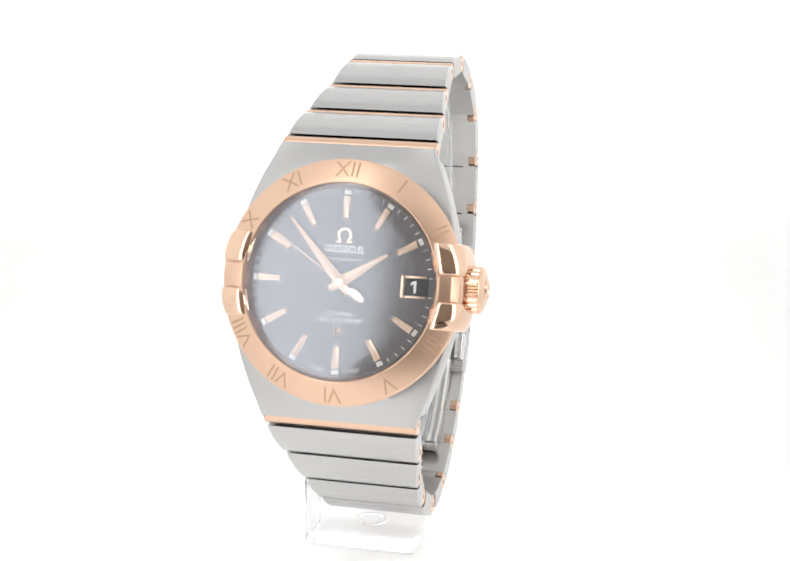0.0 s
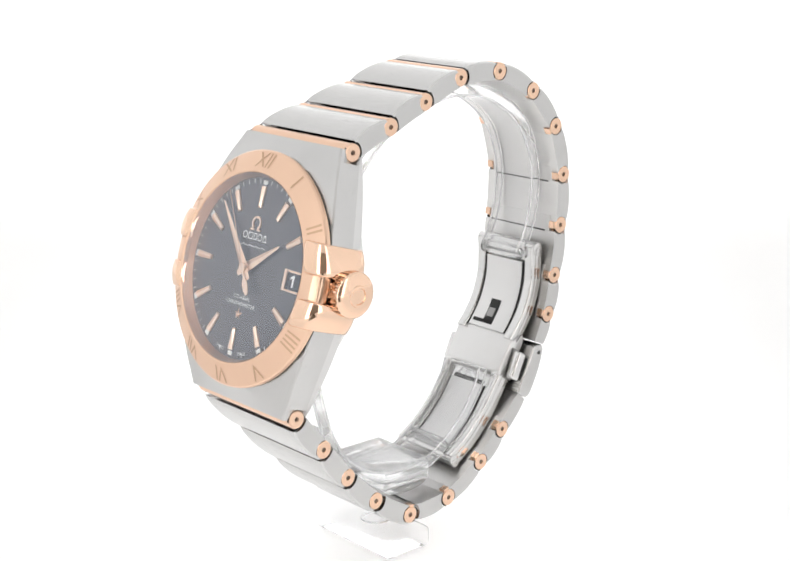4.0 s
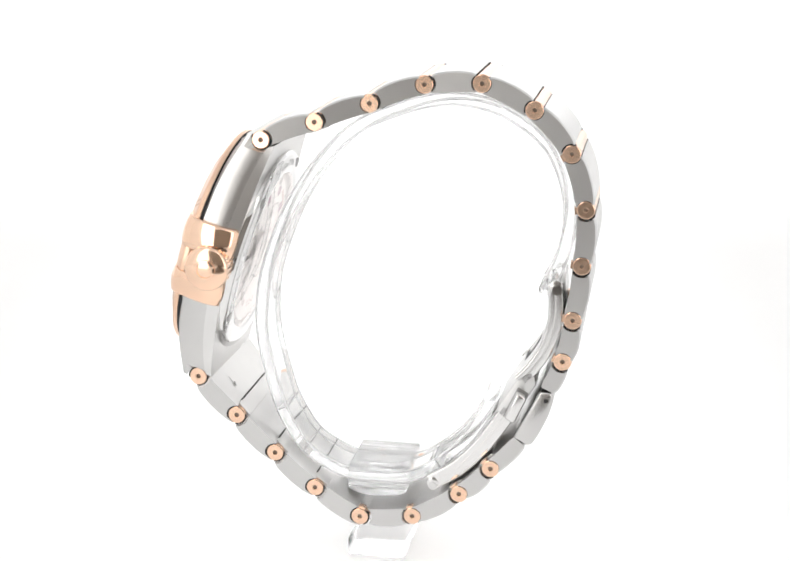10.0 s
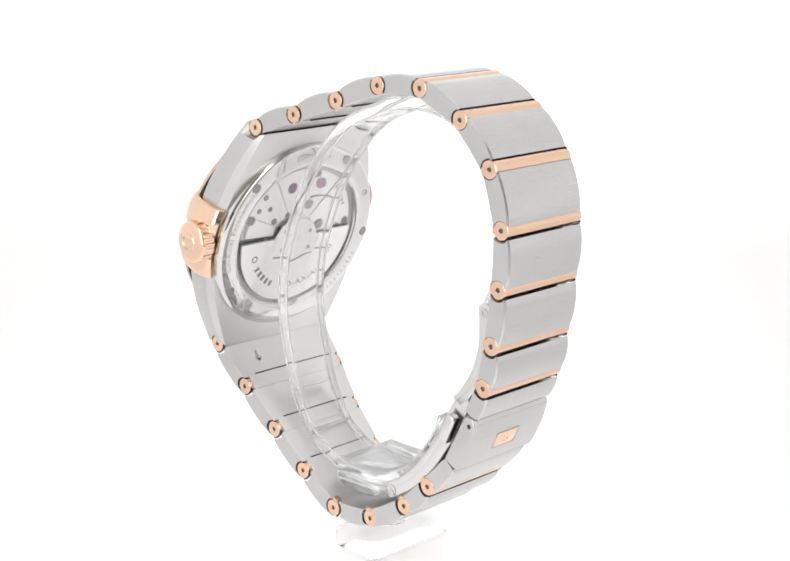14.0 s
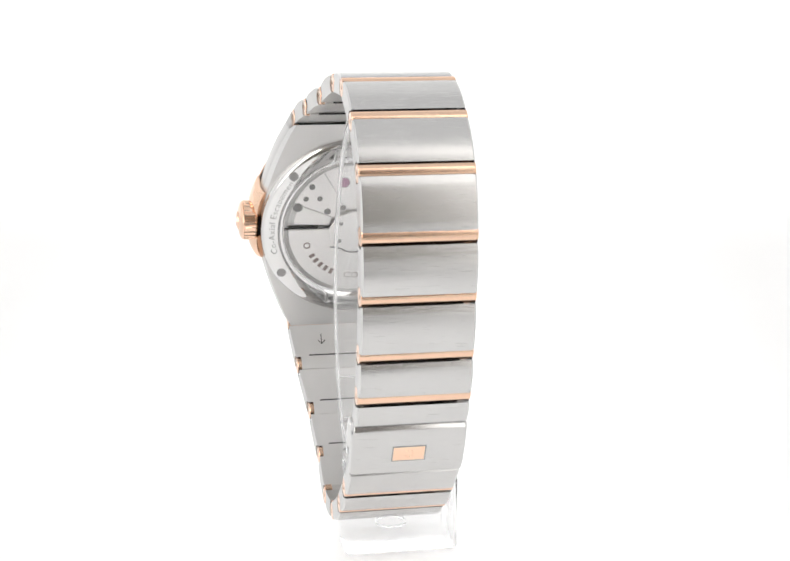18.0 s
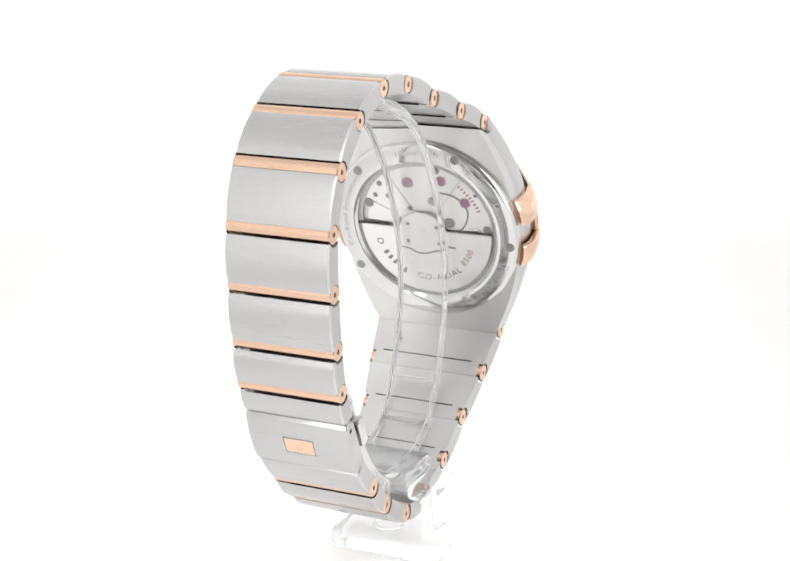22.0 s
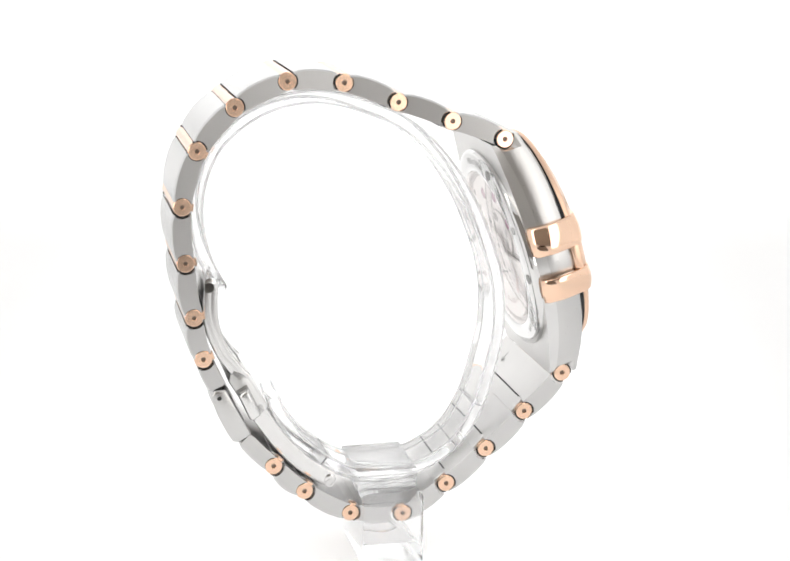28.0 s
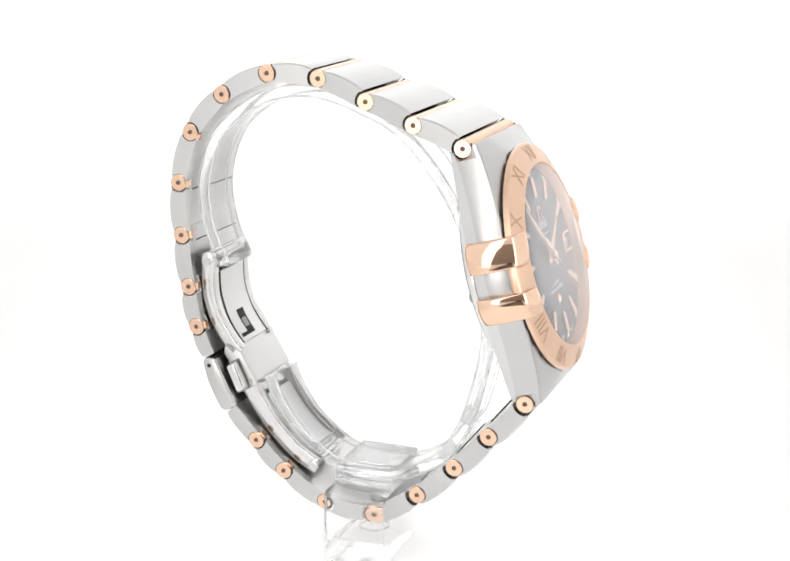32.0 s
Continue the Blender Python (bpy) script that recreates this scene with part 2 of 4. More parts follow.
def join(bm, other, m=None):
    """Add other's shape to bm."""
    if m is not None:
        other.transform(m)
    me = bpy.data.meshes.new("joined")
    other.to_mesh(me)
    other.free()
    bm.from_mesh(me)
    bpy.data.meshes.remove(me)
    return bm


def smooth_path(points, n):
    """A Catmull-Rom curve through points, n steps a span."""
    p = [Vector((*q, 0)) for q in points]
    p = [2 * p[0] - p[1]] + p + [2 * p[-1] - p[-2]]
    out = []
    for i in range(1, len(p) - 2):
        for k in range(n):
            t = k / n
            out.append(0.5 * (2 * p[i] + (p[i + 1] - p[i - 1]) * t + (2 * p[i - 1] - 5 * p[i] + 4 * p[i + 1] - p[i + 2]) * t * t
                              + (3 * p[i] - p[i - 1] - 3 * p[i + 1] + p[i + 2]) * t ** 3))
    out.append(p[-2])
    return [(q.x, q.y) for q in out]


def strip(path, section):
    """Sweep a section of (offset, y) along a path in the xz plane."""
    bm = bmesh.new()
    rows = []
    for i, (x, z) in enumerate(path):
        a, b = path[max(i - 1, 0)], path[min(i + 1, len(path) - 1)]
        d = Vector((b[0] - a[0], b[1] - a[1])).normalized()
        rows.append([bm.verts.new((x - d.y * o, y, z + d.x * o)) for o, y in section])
    n = len(section)
    for i in range(len(rows) - 1):
        for k in range(n):
            bm.faces.new((rows[i][k], rows[i][(k + 1) % n], rows[i + 1][(k + 1) % n], rows[i + 1][k]))
    bm.faces.new(rows[0])
    bm.faces.new(rows[-1][::-1])
    return bm


def round_section(t, w, r):
    """A rounded rectangle, t thick and w wide."""
    out = []
    for sx, sy, a0 in ((1, 1, 0), (-1, 1, 90), (-1, -1, 180), (1, -1, 270)):
        for k in range(4):
            a = radians(a0 + 30 * k)
            out.append((sx * (t / 2 - r) + r * math.cos(a), sy * (w / 2 - r) + r * math.sin(a)))
    return out


def crowned_section(t, w, r, crown, n=5):
    """A section like round_section's whose outer side swells by crown."""
    h = w / 2 - r
    return round_section(t, w, r) + [(t / 2 + crown * (1 - (k / n) ** 2), h * k / n) for k in range(1 - n, n)]


def words(text, size, bend=None, spacing=1.0, depth=0.0):
    """Writing as a mesh, centred on the origin, size mm high; bend maps (x, y) to a place in mm."""
    cu = bpy.data.curves.new("writing", "FONT")
    cu.body, cu.size, cu.align_x, cu.align_y = text, size * 1.42, "CENTER", "CENTER"
    cu.space_character = spacing
    cu.resolution_u = 3
    ob = new("writing", cu)
    me = bpy.data.meshes.new_from_object(ob)
    bpy.data.objects.remove(ob)
    bpy.data.curves.remove(cu)
    bm = bmesh.new()
    bm.from_mesh(me)
    bpy.data.meshes.remove(me)
    if depth:
        made = bmesh.ops.extrude_face_region(bm, geom=list(bm.faces))
        for v in made["geom"]:
            if isinstance(v, bmesh.types.BMVert):
                v.co.z += depth
    if bend:
        for v in bm.verts:
            v.co = Vector(bend(v.co.x, v.co.y)) + Vector((0, 0, v.co.z))
    return bm


def on_ring(radius, clock, height, slope=0.0, inward=False):
    """Writing along a circle: its middle at that clock angle, its top outward (or inward)."""
    def bend(x, y):
        r = radius - y if inward else radius + y
        a = radians(clock) + (-x / radius if inward else x / radius)
        return (r * math.sin(a), r * math.cos(a), height + slope * (r - radius))
    return bend

# ---- the tent: table card sweeping up into the backdrop, lit fabric round it, open slit behind the camera ----
def sheet(name, rows, mat, label):
    """A structure sheet from rows of corners in metres."""
    me = bpy.data.meshes.new(name)
    n, w = len(rows), len(rows[0])
    me.from_pydata([v for r in rows for v in r], [], [(i * w + k, i * w + k + 1, (i + 1) * w + k + 1, (i + 1) * w + k) for i in range(n - 1) for k in range(w - 1)])
    me.materials.append(mat)
    me.polygons.foreach_set("use_smooth", [True] * len(me.polygons))
    return tagged(new(name, me), label, kind="structure")


def slab(name, x0, x1, y0, y1, z0, z1, mat, label):
    bm = bmesh.new()
    bmesh.ops.create_cube(bm, size=1.0)
    for v in bm.verts:
        v.co = Vector(((x0 + x1) / 2 + v.co.x * (x1 - x0), (y0 + y1) / 2 + v.co.y * (y1 - y0), (z0 + z1) / 2 + v.co.z * (z1 - z0)))
    me = bpy.data.meshes.new(name)
    bm.to_mesh(me)
    bm.free()
    me.materials.append(mat)
    return tagged(new(name, me), label, kind="structure")


RX, RY0, RY1, RZ = 0.45, -0.62, 0.30, 0.62
FRONT_EDGE = -0.16
_prof = [(FRONT_EDGE, 0.0), (0.0, 0.0), (0.09, 0.0), (0.18, 0.0)]
for _k in range(1, 13):
    _a = radians(90 * _k / 12)
    _prof.append((0.18 + 0.09 * math.sin(_a), 0.09 - 0.09 * math.cos(_a)))
sheet("floor", [[(x, y, z) for x in (-RX, 0.0, RX)] for y, z in _prof], CARD, "seamless white card with added glow, sweeping up from table to backdrop")
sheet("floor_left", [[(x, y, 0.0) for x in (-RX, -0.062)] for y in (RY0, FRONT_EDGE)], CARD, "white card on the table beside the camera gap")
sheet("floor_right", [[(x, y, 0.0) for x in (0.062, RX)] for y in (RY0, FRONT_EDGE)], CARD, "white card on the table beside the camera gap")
slab("table", -RX, RX, RY0, RY1, -0.05, -0.03, DARK_WALL, "dim beige table top under the white card")
# glowing strip added just above the view to whiten grazing reflections
slab("back_fill_strip", -0.16, 0.16, 0.271, 0.28, 0.085, 0.185, FILL_LOW, "added glowing strip above the backdrop card, out of view")
slab("wall_back", -RX, RX, 0.281, 0.29, 0.085, RZ, FABRIC_BACK, "brightly lit white fabric back wall of the tent")
slab("wall_left", -RX - 0.01, -RX, RY0, RY1, -0.01, RZ, FABRIC_SIDE, "glowing white fabric side wall of the light tent")
slab("wall_right", RX, RX + 0.01, RY0, RY1, -0.01, RZ, FABRIC_SIDE, "glowing white fabric side wall of the light tent")
slab("ceiling", -RX - 0.01, RX + 0.01, RY0, RY1, RZ, RZ + 0.01, FABRIC_TOP, "glowing white fabric roof of the light tent")
slab("wall_front_left", -0.24, -0.120, -0.275, -0.27, 0.0, RZ, FABRIC_FRONT, "brightly lit white fabric front flap of the tent")
slab("wall_corner_left", -RX, -0.241, -0.275, -0.27, 0.0, RZ, FABRIC_SIDE, "white fabric corner of the light tent")
slab("wall_front_right", 0.137, 0.25, -0.275, -0.27, 0.0, RZ, FABRIC_FRONT_RIGHT, "brightly lit white fabric front flap of the tent")
slab("wall_corner_right", 0.251, RX, -0.275, -0.27, 0.0, RZ, FABRIC_SIDE, "white fabric corner of the light tent")
slab("wall_rear", -RX, RX, RY0 - 0.01, RY0, 0.0, RZ, DARK_WALL, "dim beige wall behind the open slit of the tent")

# ---- the watch ----
watch = tagged(new("wristwatch"), "steel and rose gold wristwatch with slate dial, on a clear stand", "wristwatch")

# centres of the bracelet's bars in the side plane (x back, z up), from the upper lug round to the lower lug, and half widths there
BARS = [(-16.80, -37.52), (-8.60, -34.64), (-0.33, -31.70), (7.94, -28.67), (16.67, -28.27), (24.67, -32.04), (30.47, -38.46), (32.90, -46.92),
        (32.61, -55.68), (31.54, -64.35), (30.23, -71.09), (19.45, -89.59), (14.46, -94.30), (6.92, -98.71), (-1.75, -99.47), (-9.22, -95.01),
        (-15.69, -89.16), (-21.65, -82.65), (-27.61, -76.18)]
BARS = [Vector((x, z + Z0)) for x, z in BARS]
HALF = [11.65, 10.73, 9.42, 8.55, 8.48, 8.42, 8.40, 8.34, 8.34, 8.34, 8.36, 8.50, 8.52, 8.58, 8.60, 8.62, 9.35, 10.72, 11.69]
BAR_R, GAP_R = 1.42, 1.56


def arc_points(centre_s, side, h0, h1, gap, n=9):
    """The link's hollow end round a bar: heights h0 to h1, on the side towards the link."""
    out = []
    for k in range(n):
        h = h0 + (h1 - h0) * k / (n - 1)
        out.append((centre_s + side * math.sqrt(max(gap ** 2 - h * h, 0.0)), h))
    return out


def link_body(name, a, b, wa, wb, ends=(True, True), top=1.40, bottom=-1.30, dome=0.55, label="", gaps=(1.80, 1.45), lip=0.0):
    """A bracelet link between two bars: hollow round each bar, crowned outside, its long edges bevelled and polished."""
    d = b - a
    L = d.length
    d.normalize()
    nrm = Vector((-d.y, d.x))
    prof = []
    if ends[0]:
        prof += arc_points(0.0, 1, bottom, 1.40, gaps[0])
        if lip:
            prof += [(-lip + 0.1, 1.45), (-lip, 1.52), (-lip + 0.12, top)]
    else:
        prof += [(0.05, bottom + 0.2), (0.0, bottom + 0.5), (0.0, top - 0.4), (0.25, top - 0.05)]
    k0 = len(prof) - 1
    s0, s1 = prof[-1][0], (L - math.sqrt(max(gaps[1] ** 2 - top * top, 0.3)) if ends[1] else L - 0.25)
    for k in range(1, 9):
        s = s0 + (s1 - s0) * k / 9
        prof.append((s, top + dome * math.sin(math.pi * k / 9) ** 0.6))
    k1 = len(prof)
    if ends[1]:
        prof += arc_points(L, -1, top, bottom, gaps[1])
    else:
        prof += [(L - 0.25, top - 0.05), (L, top - 0.4), (L, bottom + 0.5), (L - 0.05, bottom + 0.2)]
    k2 = len(prof) - 1
    e0, e1 = prof[-1][0], prof[0][0]
    for k in range(1, 6):
        s = e0 + (e1 - e0) * k / 6
        prof.append((s, bottom + 0.11 * math.sin(math.pi * k / 6)))
    bm = bmesh.new()
    cham, drop = 0.28, 0.24
    rows = []
    for sign, inset, low in ((-1, 0.0, 1), (-1, cham, 0), (1, cham, 0), (1, 0.0, 1)):
        row = []
        for k, (s, h) in enumerate(prof):
            w = wa + (wb - wa) * s / L
            on_top = k0 <= k <= k1
            hh = h - drop if (low and on_top) else h
            if low and not on_top and h > 0.9:
                hh = min(h, top - drop)
            p = a + d * s + nrm * hh
            row.append(bm.verts.new((p.x, sign * (w - inset if on_top else w - inset * 0.999), p.y)))
        rows.append(row)
    n = len(prof)
    for j in range(3):
        for k in range(n):
            f = bm.faces.new((rows[j][k], rows[j][(k + 1) % n], rows[j + 1][(k + 1) % n], rows[j + 1][k]))
            on_top = k0 <= k < k1
            f.material_index = 1 if (j != 1 and on_top) else (3 if k >= k2 else 0)
    for row, flip in ((rows[0], False), (rows[3], True)):
        f = bm.faces.new(row if flip else row[::-1])
        f.material_index = 2
    return part(name, bm, [STEEL_BRUSHED, STEEL_EDGE, STEEL_SATIN, STEEL_INNER], watch, label, angle=28)


def gold_bar(p, w, out, mats):
    """A round gold bar across the bracelet, bored at both ends, with a steel pin in each bore."""
    r = BAR_R
    prof = [(0, -w + 0.5), (0.37, -w + 0.5), (0.37, -w + 0.04), (0.43, -w), (r - 0.16, -w), (r - 0.05, -w + 0.05), (r, -w + 0.18),
            (r, w - 0.18), (r - 0.05, w - 0.05), (r - 0.16, w), (0.43, w), (0.37, w - 0.04), (0.37, w - 0.5), (0, w - 0.5)]
    bm = lathe(prof, 28, closed=False)
    for f in bm.faces:
        f.material_index = 1 if all(abs(v.co.z) > w - 0.01 for v in f.verts) else 0
    bm.transform(Matrix.Translation((p.x, 0, p.y)) @ Matrix.Rotation(radians(-90), 4, "X"))
    ob = part("link_bar", bm, mats, watch, "rose gold bar between bracelet links", angle=15)
    for side in (-1, 1):
        # near-black arcs stand for the gap's shade on both flanks of the bar's end
        gap_shade = bmesh.new()
        for flank in (90, -90):
            mid = math.atan2(out.y, out.x) + radians(flank)
            arc = [mid + radians(-54 + 108 * k / 12) for k in range(13)]
            ringed = [((r + 0.20) * math.cos(q), (r + 0.20) * math.sin(q)) for q in arc] + [((r - 0.04) * math.cos(q), (r - 0.04) * math.sin(q)) for q in arc[::-1]]
            join(gap_shade, prism([(p.x + x, p.y + z) for x, z in ringed], side * (w - 0.16), side * (w - 0.24), 0.0, "y"))
        part("bar_gap_shade", gap_shade, DARK, ob, "dark arcs for the shade in the gap round the bar's end")
        pin = lathe([(0, 0.0), (0.36, 0.0), (0.36, 0.16), (0.21, 0.18), (0.21, 0.40), (0.15, 0.45), (0, 0.46)], 14, closed=False)
        pin.transform(Matrix.Translation((p.x, side * (w - 0.5), p.y)) @ Matrix.Rotation(radians(-90 * side), 4, "X"))
        part("pin", pin, BORE_SHADE, ob, "steel pin end, its colour browned by the bore's shade")
    return ob


for _i in range(10):
    link_body("bracelet_link", BARS[_i], BARS[_i + 1], HALF[_i], HALF[_i + 1], label="brushed steel link with polished edges" if _i == 0 else "", gaps=(1.52 if 3 < _i < 7 else 1.80, 1.64 if 2 < _i < 6 else 1.45))
for _i in range(11, 18):
    link_body("bracelet_link", BARS[_i], BARS[_i + 1], HALF[_i], HALF[_i + 1], gaps=(1.64 if _i > 13 else 1.80, 2.0 if _i > 12 else 1.45), lip=0.62 if _i > 13 else 0.0, top=1.62 if _i > 13 else 1.40)
CL_TOP, CL_BOT = Vector((28.05, Z0 - 75.85)), Vector((23.95, Z0 - 84.65))
link_body("end_link", BARS[10], CL_TOP, 8.36, 8.40, (True, False), dome=0.25, label="short brushed steel link beside the clasp")
link_body("end_link", CL_BOT, BARS[11], 8.45, 8.50, (False, True), dome=0.25, label="short brushed steel link beside the clasp")
def inner_tab(i, bar):
    """The steel bridge that hides a bar from inside but for its two ends."""
    a, b = BARS[max(i - 1, 0)], BARS[min(i + 1, 18)]
    if i == 10:
        b = CL_TOP
    if i == 11:
        a = CL_BOT
    d = (b - a).normalized()
    nrm = Vector((-d.y, d.x))
    neck = 5 < i < 15
    w = HALF[i] - (1.3 if neck else 0.8)
    if neck:
        for side in (-1, 1):
            pts = [BARS[i] + d * s + nrm * h for s, h in ((-0.62, -1.72), (0.62, -1.72), (0.42, -1.0), (-0.42, -1.0))]
            y0, y1 = side * (w + 0.02), side * (HALF[i] - 0.1)
            part("neck", prism([(p.x, p.y) for p in pts], min(y0, y1), max(y0, y1), 0.06, "y", 1), GOLD_BAR, bar, "rose gold neck of the bar")
    pts = [BARS[i] + d * s + nrm * h for s, h in ((-1.5, -1.50), (1.22, -1.50), (1.22, -0.9), (-1.5, -0.9))]
    part("inner_tab", prism([(p.x, p.y) for p in pts], -w, w, 0.06, "y", 1), STEEL_INNER, bar, "brushed steel tab over the bar's inner side")
    pts = [BARS[i] + d * s + nrm * h for s, h in ((1.06, -1.515), (1.3, -1.515), (1.3, -1.0), (1.06, -1.0))]
    part("slot", prism([(p.x, p.y) for p in pts], -0.86 * w, 0.86 * w, 0.0, "y"), DARK, bar, "dark slot between two links", smooth=False)


for _i, (_p, _w) in enumerate(zip(BARS, HALF)):
    _d = (BARS[min(_i + 1, 18)] - BARS[max(_i - 1, 0)]).normalized()
    _bar = gold_bar(_p, _w, Vector((-_d.y, _d.x)), [GOLD_BAR, GOLD_BAR] if 0 < _i < 18 else [GOLD_BRUSHED, GOLD_POLISHED])
    if 0 < _i < 18:
        inner_tab(_i, _bar)
    if _i == 0:
        _n = Vector((-_d.y, _d.x))
        # near-black strip holds the shade under the first link at the case
        _pts = [_p + _d * s + _n * h for s, h in ((-0.7, -1.66), (0.75, -1.66), (0.75, -1.0), (-0.7, -1.0))]
        part("slot", prism([(q.x, q.y) for q in _pts], 0.9 - _w, _w - 0.9, 0.0, "y"), DARK, _bar, "dark strip for the shade between link and case", smooth=False)
# dark strips for the shade between the case's ends and the first and last links, seen from inside
for _i, _w, _t in ((0, 0.75, 0.5), (18, 0.26, 1.2)):
    _in = Vector((math.cos(TILT), -math.sin(TILT)))
    _along = Vector((math.sin(TILT), math.cos(TILT))) * (1 if _i == 0 else -1)
    _c = BARS[_i] + _in * 1.42 - _along * (0.1 if _i == 0 else 0.6)
    _pts = [_c + _along * a + _in * b for a, b in ((-_w / 2, -0.1), (_w / 2, -0.1), (_w / 2, 0.14), (-_w / 2, 0.14))]
    part("lug_shade", prism([(p.x, p.y) for p in _pts], -HALF[_i] + _t, HALF[_i] - _t, 0.0, "y"), DARK, watch, "dark strip for the shade between case and bracelet", smooth=False)
# a small arrow engraved inside the lowest link at the case
_d = (BARS[18] - BARS[17]).normalized()
_n = Vector((-_d.y, _d.x))
bm = bmesh.new()
for _s0, _y0, _s1, _y1 in ((3.4, -6.0, 5.4, -6.0), (3.4, -6.0, 4.1, -5.4), (3.4, -6.0, 4.1, -6.6)):
    _q = Vector((_s1 - _s0, _y1 - _y0))
    _e = Vector((-_q.y, _q.x)).normalized() * 0.07
    _vs = []
    for _s, _y in ((_s0 + _e.x, _y0 + _e.y), (_s1 + _e.x, _y1 + _e.y), (_s1 - _e.x, _y1 - _e.y), (_s0 - _e.x, _y0 - _e.y)):
        _p = BARS[17] + _d * _s - _n * 1.33
        _vs.append(bm.verts.new((_p.x, _y, _p.y)))
    bm.faces.new(_vs)
part("engraving", bm, DARK, [o for o in watch.children if o.name.startswith("bracelet_link")][-1], "small engraved arrow", smooth=False)


# ---- case ----
def case_half(b):
    return 17.25 - 5.55 * (abs(b) / 20.0) ** 1.75


def case_levels(b):
    """Right-hand outline of the case at y = b: (x, z) from back to front."""
    u = min(abs(b) / 20.0, 1.0)
    w = case_half(b)
    edge = 4.75 - 2.3 * u ** 3
    cham = 0.5 - 1.9 * u ** 3
    back = -1.35 - 0.75 * u ** 2
    side = [(w - 0.5, back), (w - 0.1, cham)]
    low = edge - 0.2
    for k in range(1, 7):
        t = k / 7
        side.append((w + 0.14 * math.sin(math.pi * t) - 0.1 * t, cham + (low - cham) * t))
    side += [(w - 0.12, low), (w - 0.36, edge)]
    # hipped front: side facets rise to the bezel, end facets fall to the lugs
    x0 = w - 0.36
    rim = math.sqrt(max(17.9 ** 2 - b * b, 0.0))
    slope = max(4.75 - edge, 0.0) / max(x0 - rim, 0.35)
    end = 4.75 - 2.3 * min(max((abs(b) - 17.5) / 2.5, 0.0), 1.0)
    for k in (0.93, 0.85, 0.76, 0.67, 0.57, 0.45, 0.28):
        side.append((x0 * k, min(end, edge + slope * x0 * (1 - k)) + 0.04 * (1 - k)))
    return side


def lug_end(c):
    if abs(c) < GAP_R:
        return 20.07 - math.sqrt(GAP_R ** 2 - c * c)
    return 20.35 if c > 0 else 19.7


def build_case():
    bm = bmesh.new()
    bs = [-20.0, -18.4, -17.5] + [17.5 * k / 13 for k in range(-12, 13)] + [17.5, 18.4, 20.0]
    left, right = [], []
    for b in bs:
        lv = case_levels(b)
        pts = [(x, math.copysign(lug_end(c), b) if abs(b) == 20.0 else b, c) for x, c in lv]
        right.append([bm.verts.new(p) for p in pts])
        left.append([bm.verts.new((-p[0], p[1], p[2])) for p in pts])
    n = len(right[0])
    for i in range(len(bs) - 1):
        for k in range(n - 1):
            mat = 1 if k == 0 else (2 if k >= n - 8 else (3 if k == n - 9 else 0))
            for rows in (right, left):
                bm.faces.new((rows[i][k], rows[i][k + 1], rows[i + 1][k + 1], rows[i + 1][k])).material_index = mat
        bm.faces.new((right[i][-1], left[i][-1], left[i + 1][-1], right[i + 1][-1])).material_index = 2
        bm.faces.new((right[i][0], left[i][0], left[i + 1][0], right[i + 1][0])).material_index = 4
    for i in (0, len(bs) - 1):
        for k in range(n - 1):
            bm.faces.new((right[i][k], right[i][k + 1], left[i][k + 1], left[i][k]))
    return bm


part("case", build_case(), [STEEL_CASE, STEEL_EDGE, STEEL_SATIN, STEEL_BEVEL, STEEL_INNER], watch, "brushed steel barrel-shaped case", CASE, angle=14)

# bezel
BZ = [(17.0, 3.7), (17.2, 5.0), (17.95, 5.05), (17.95, 5.6), (17.75, 5.85), (14.75, 7.15), (14.55, 7.2), (14.35, 7.1), (14.25, 6.8), (13.75, 5.45), (14.4, 5.2)]
bezel = part("bezel", lathe(BZ, 128), GOLD_BRUSHED, watch, "brushed rose gold bezel engraved with Roman numerals", CASE, angle=25)
part("bezel_gap", lathe([(17.0, 4.6), (17.74, 4.6), (17.84, 5.02), (17.0, 5.02)], 128), DARK, bezel, "dark gap between bezel and case")
SL = (5.85 - 7.15) / 3.0
for _h, _s in ((12, "XII"), (1, "I"), (2, "II"), (4, "IIII"), (5, "V"), (6, "VI"), (7, "VII"), (8, "VIII"), (10, "X"), (11, "XI")):
    part("numeral", words(_s, 2.35, on_ring(16.25, 30 * _h, 6.53, SL), 0.95), GOLD_ENGRAVED, bezel, "engraved Roman numeral " + _s, smooth=False)

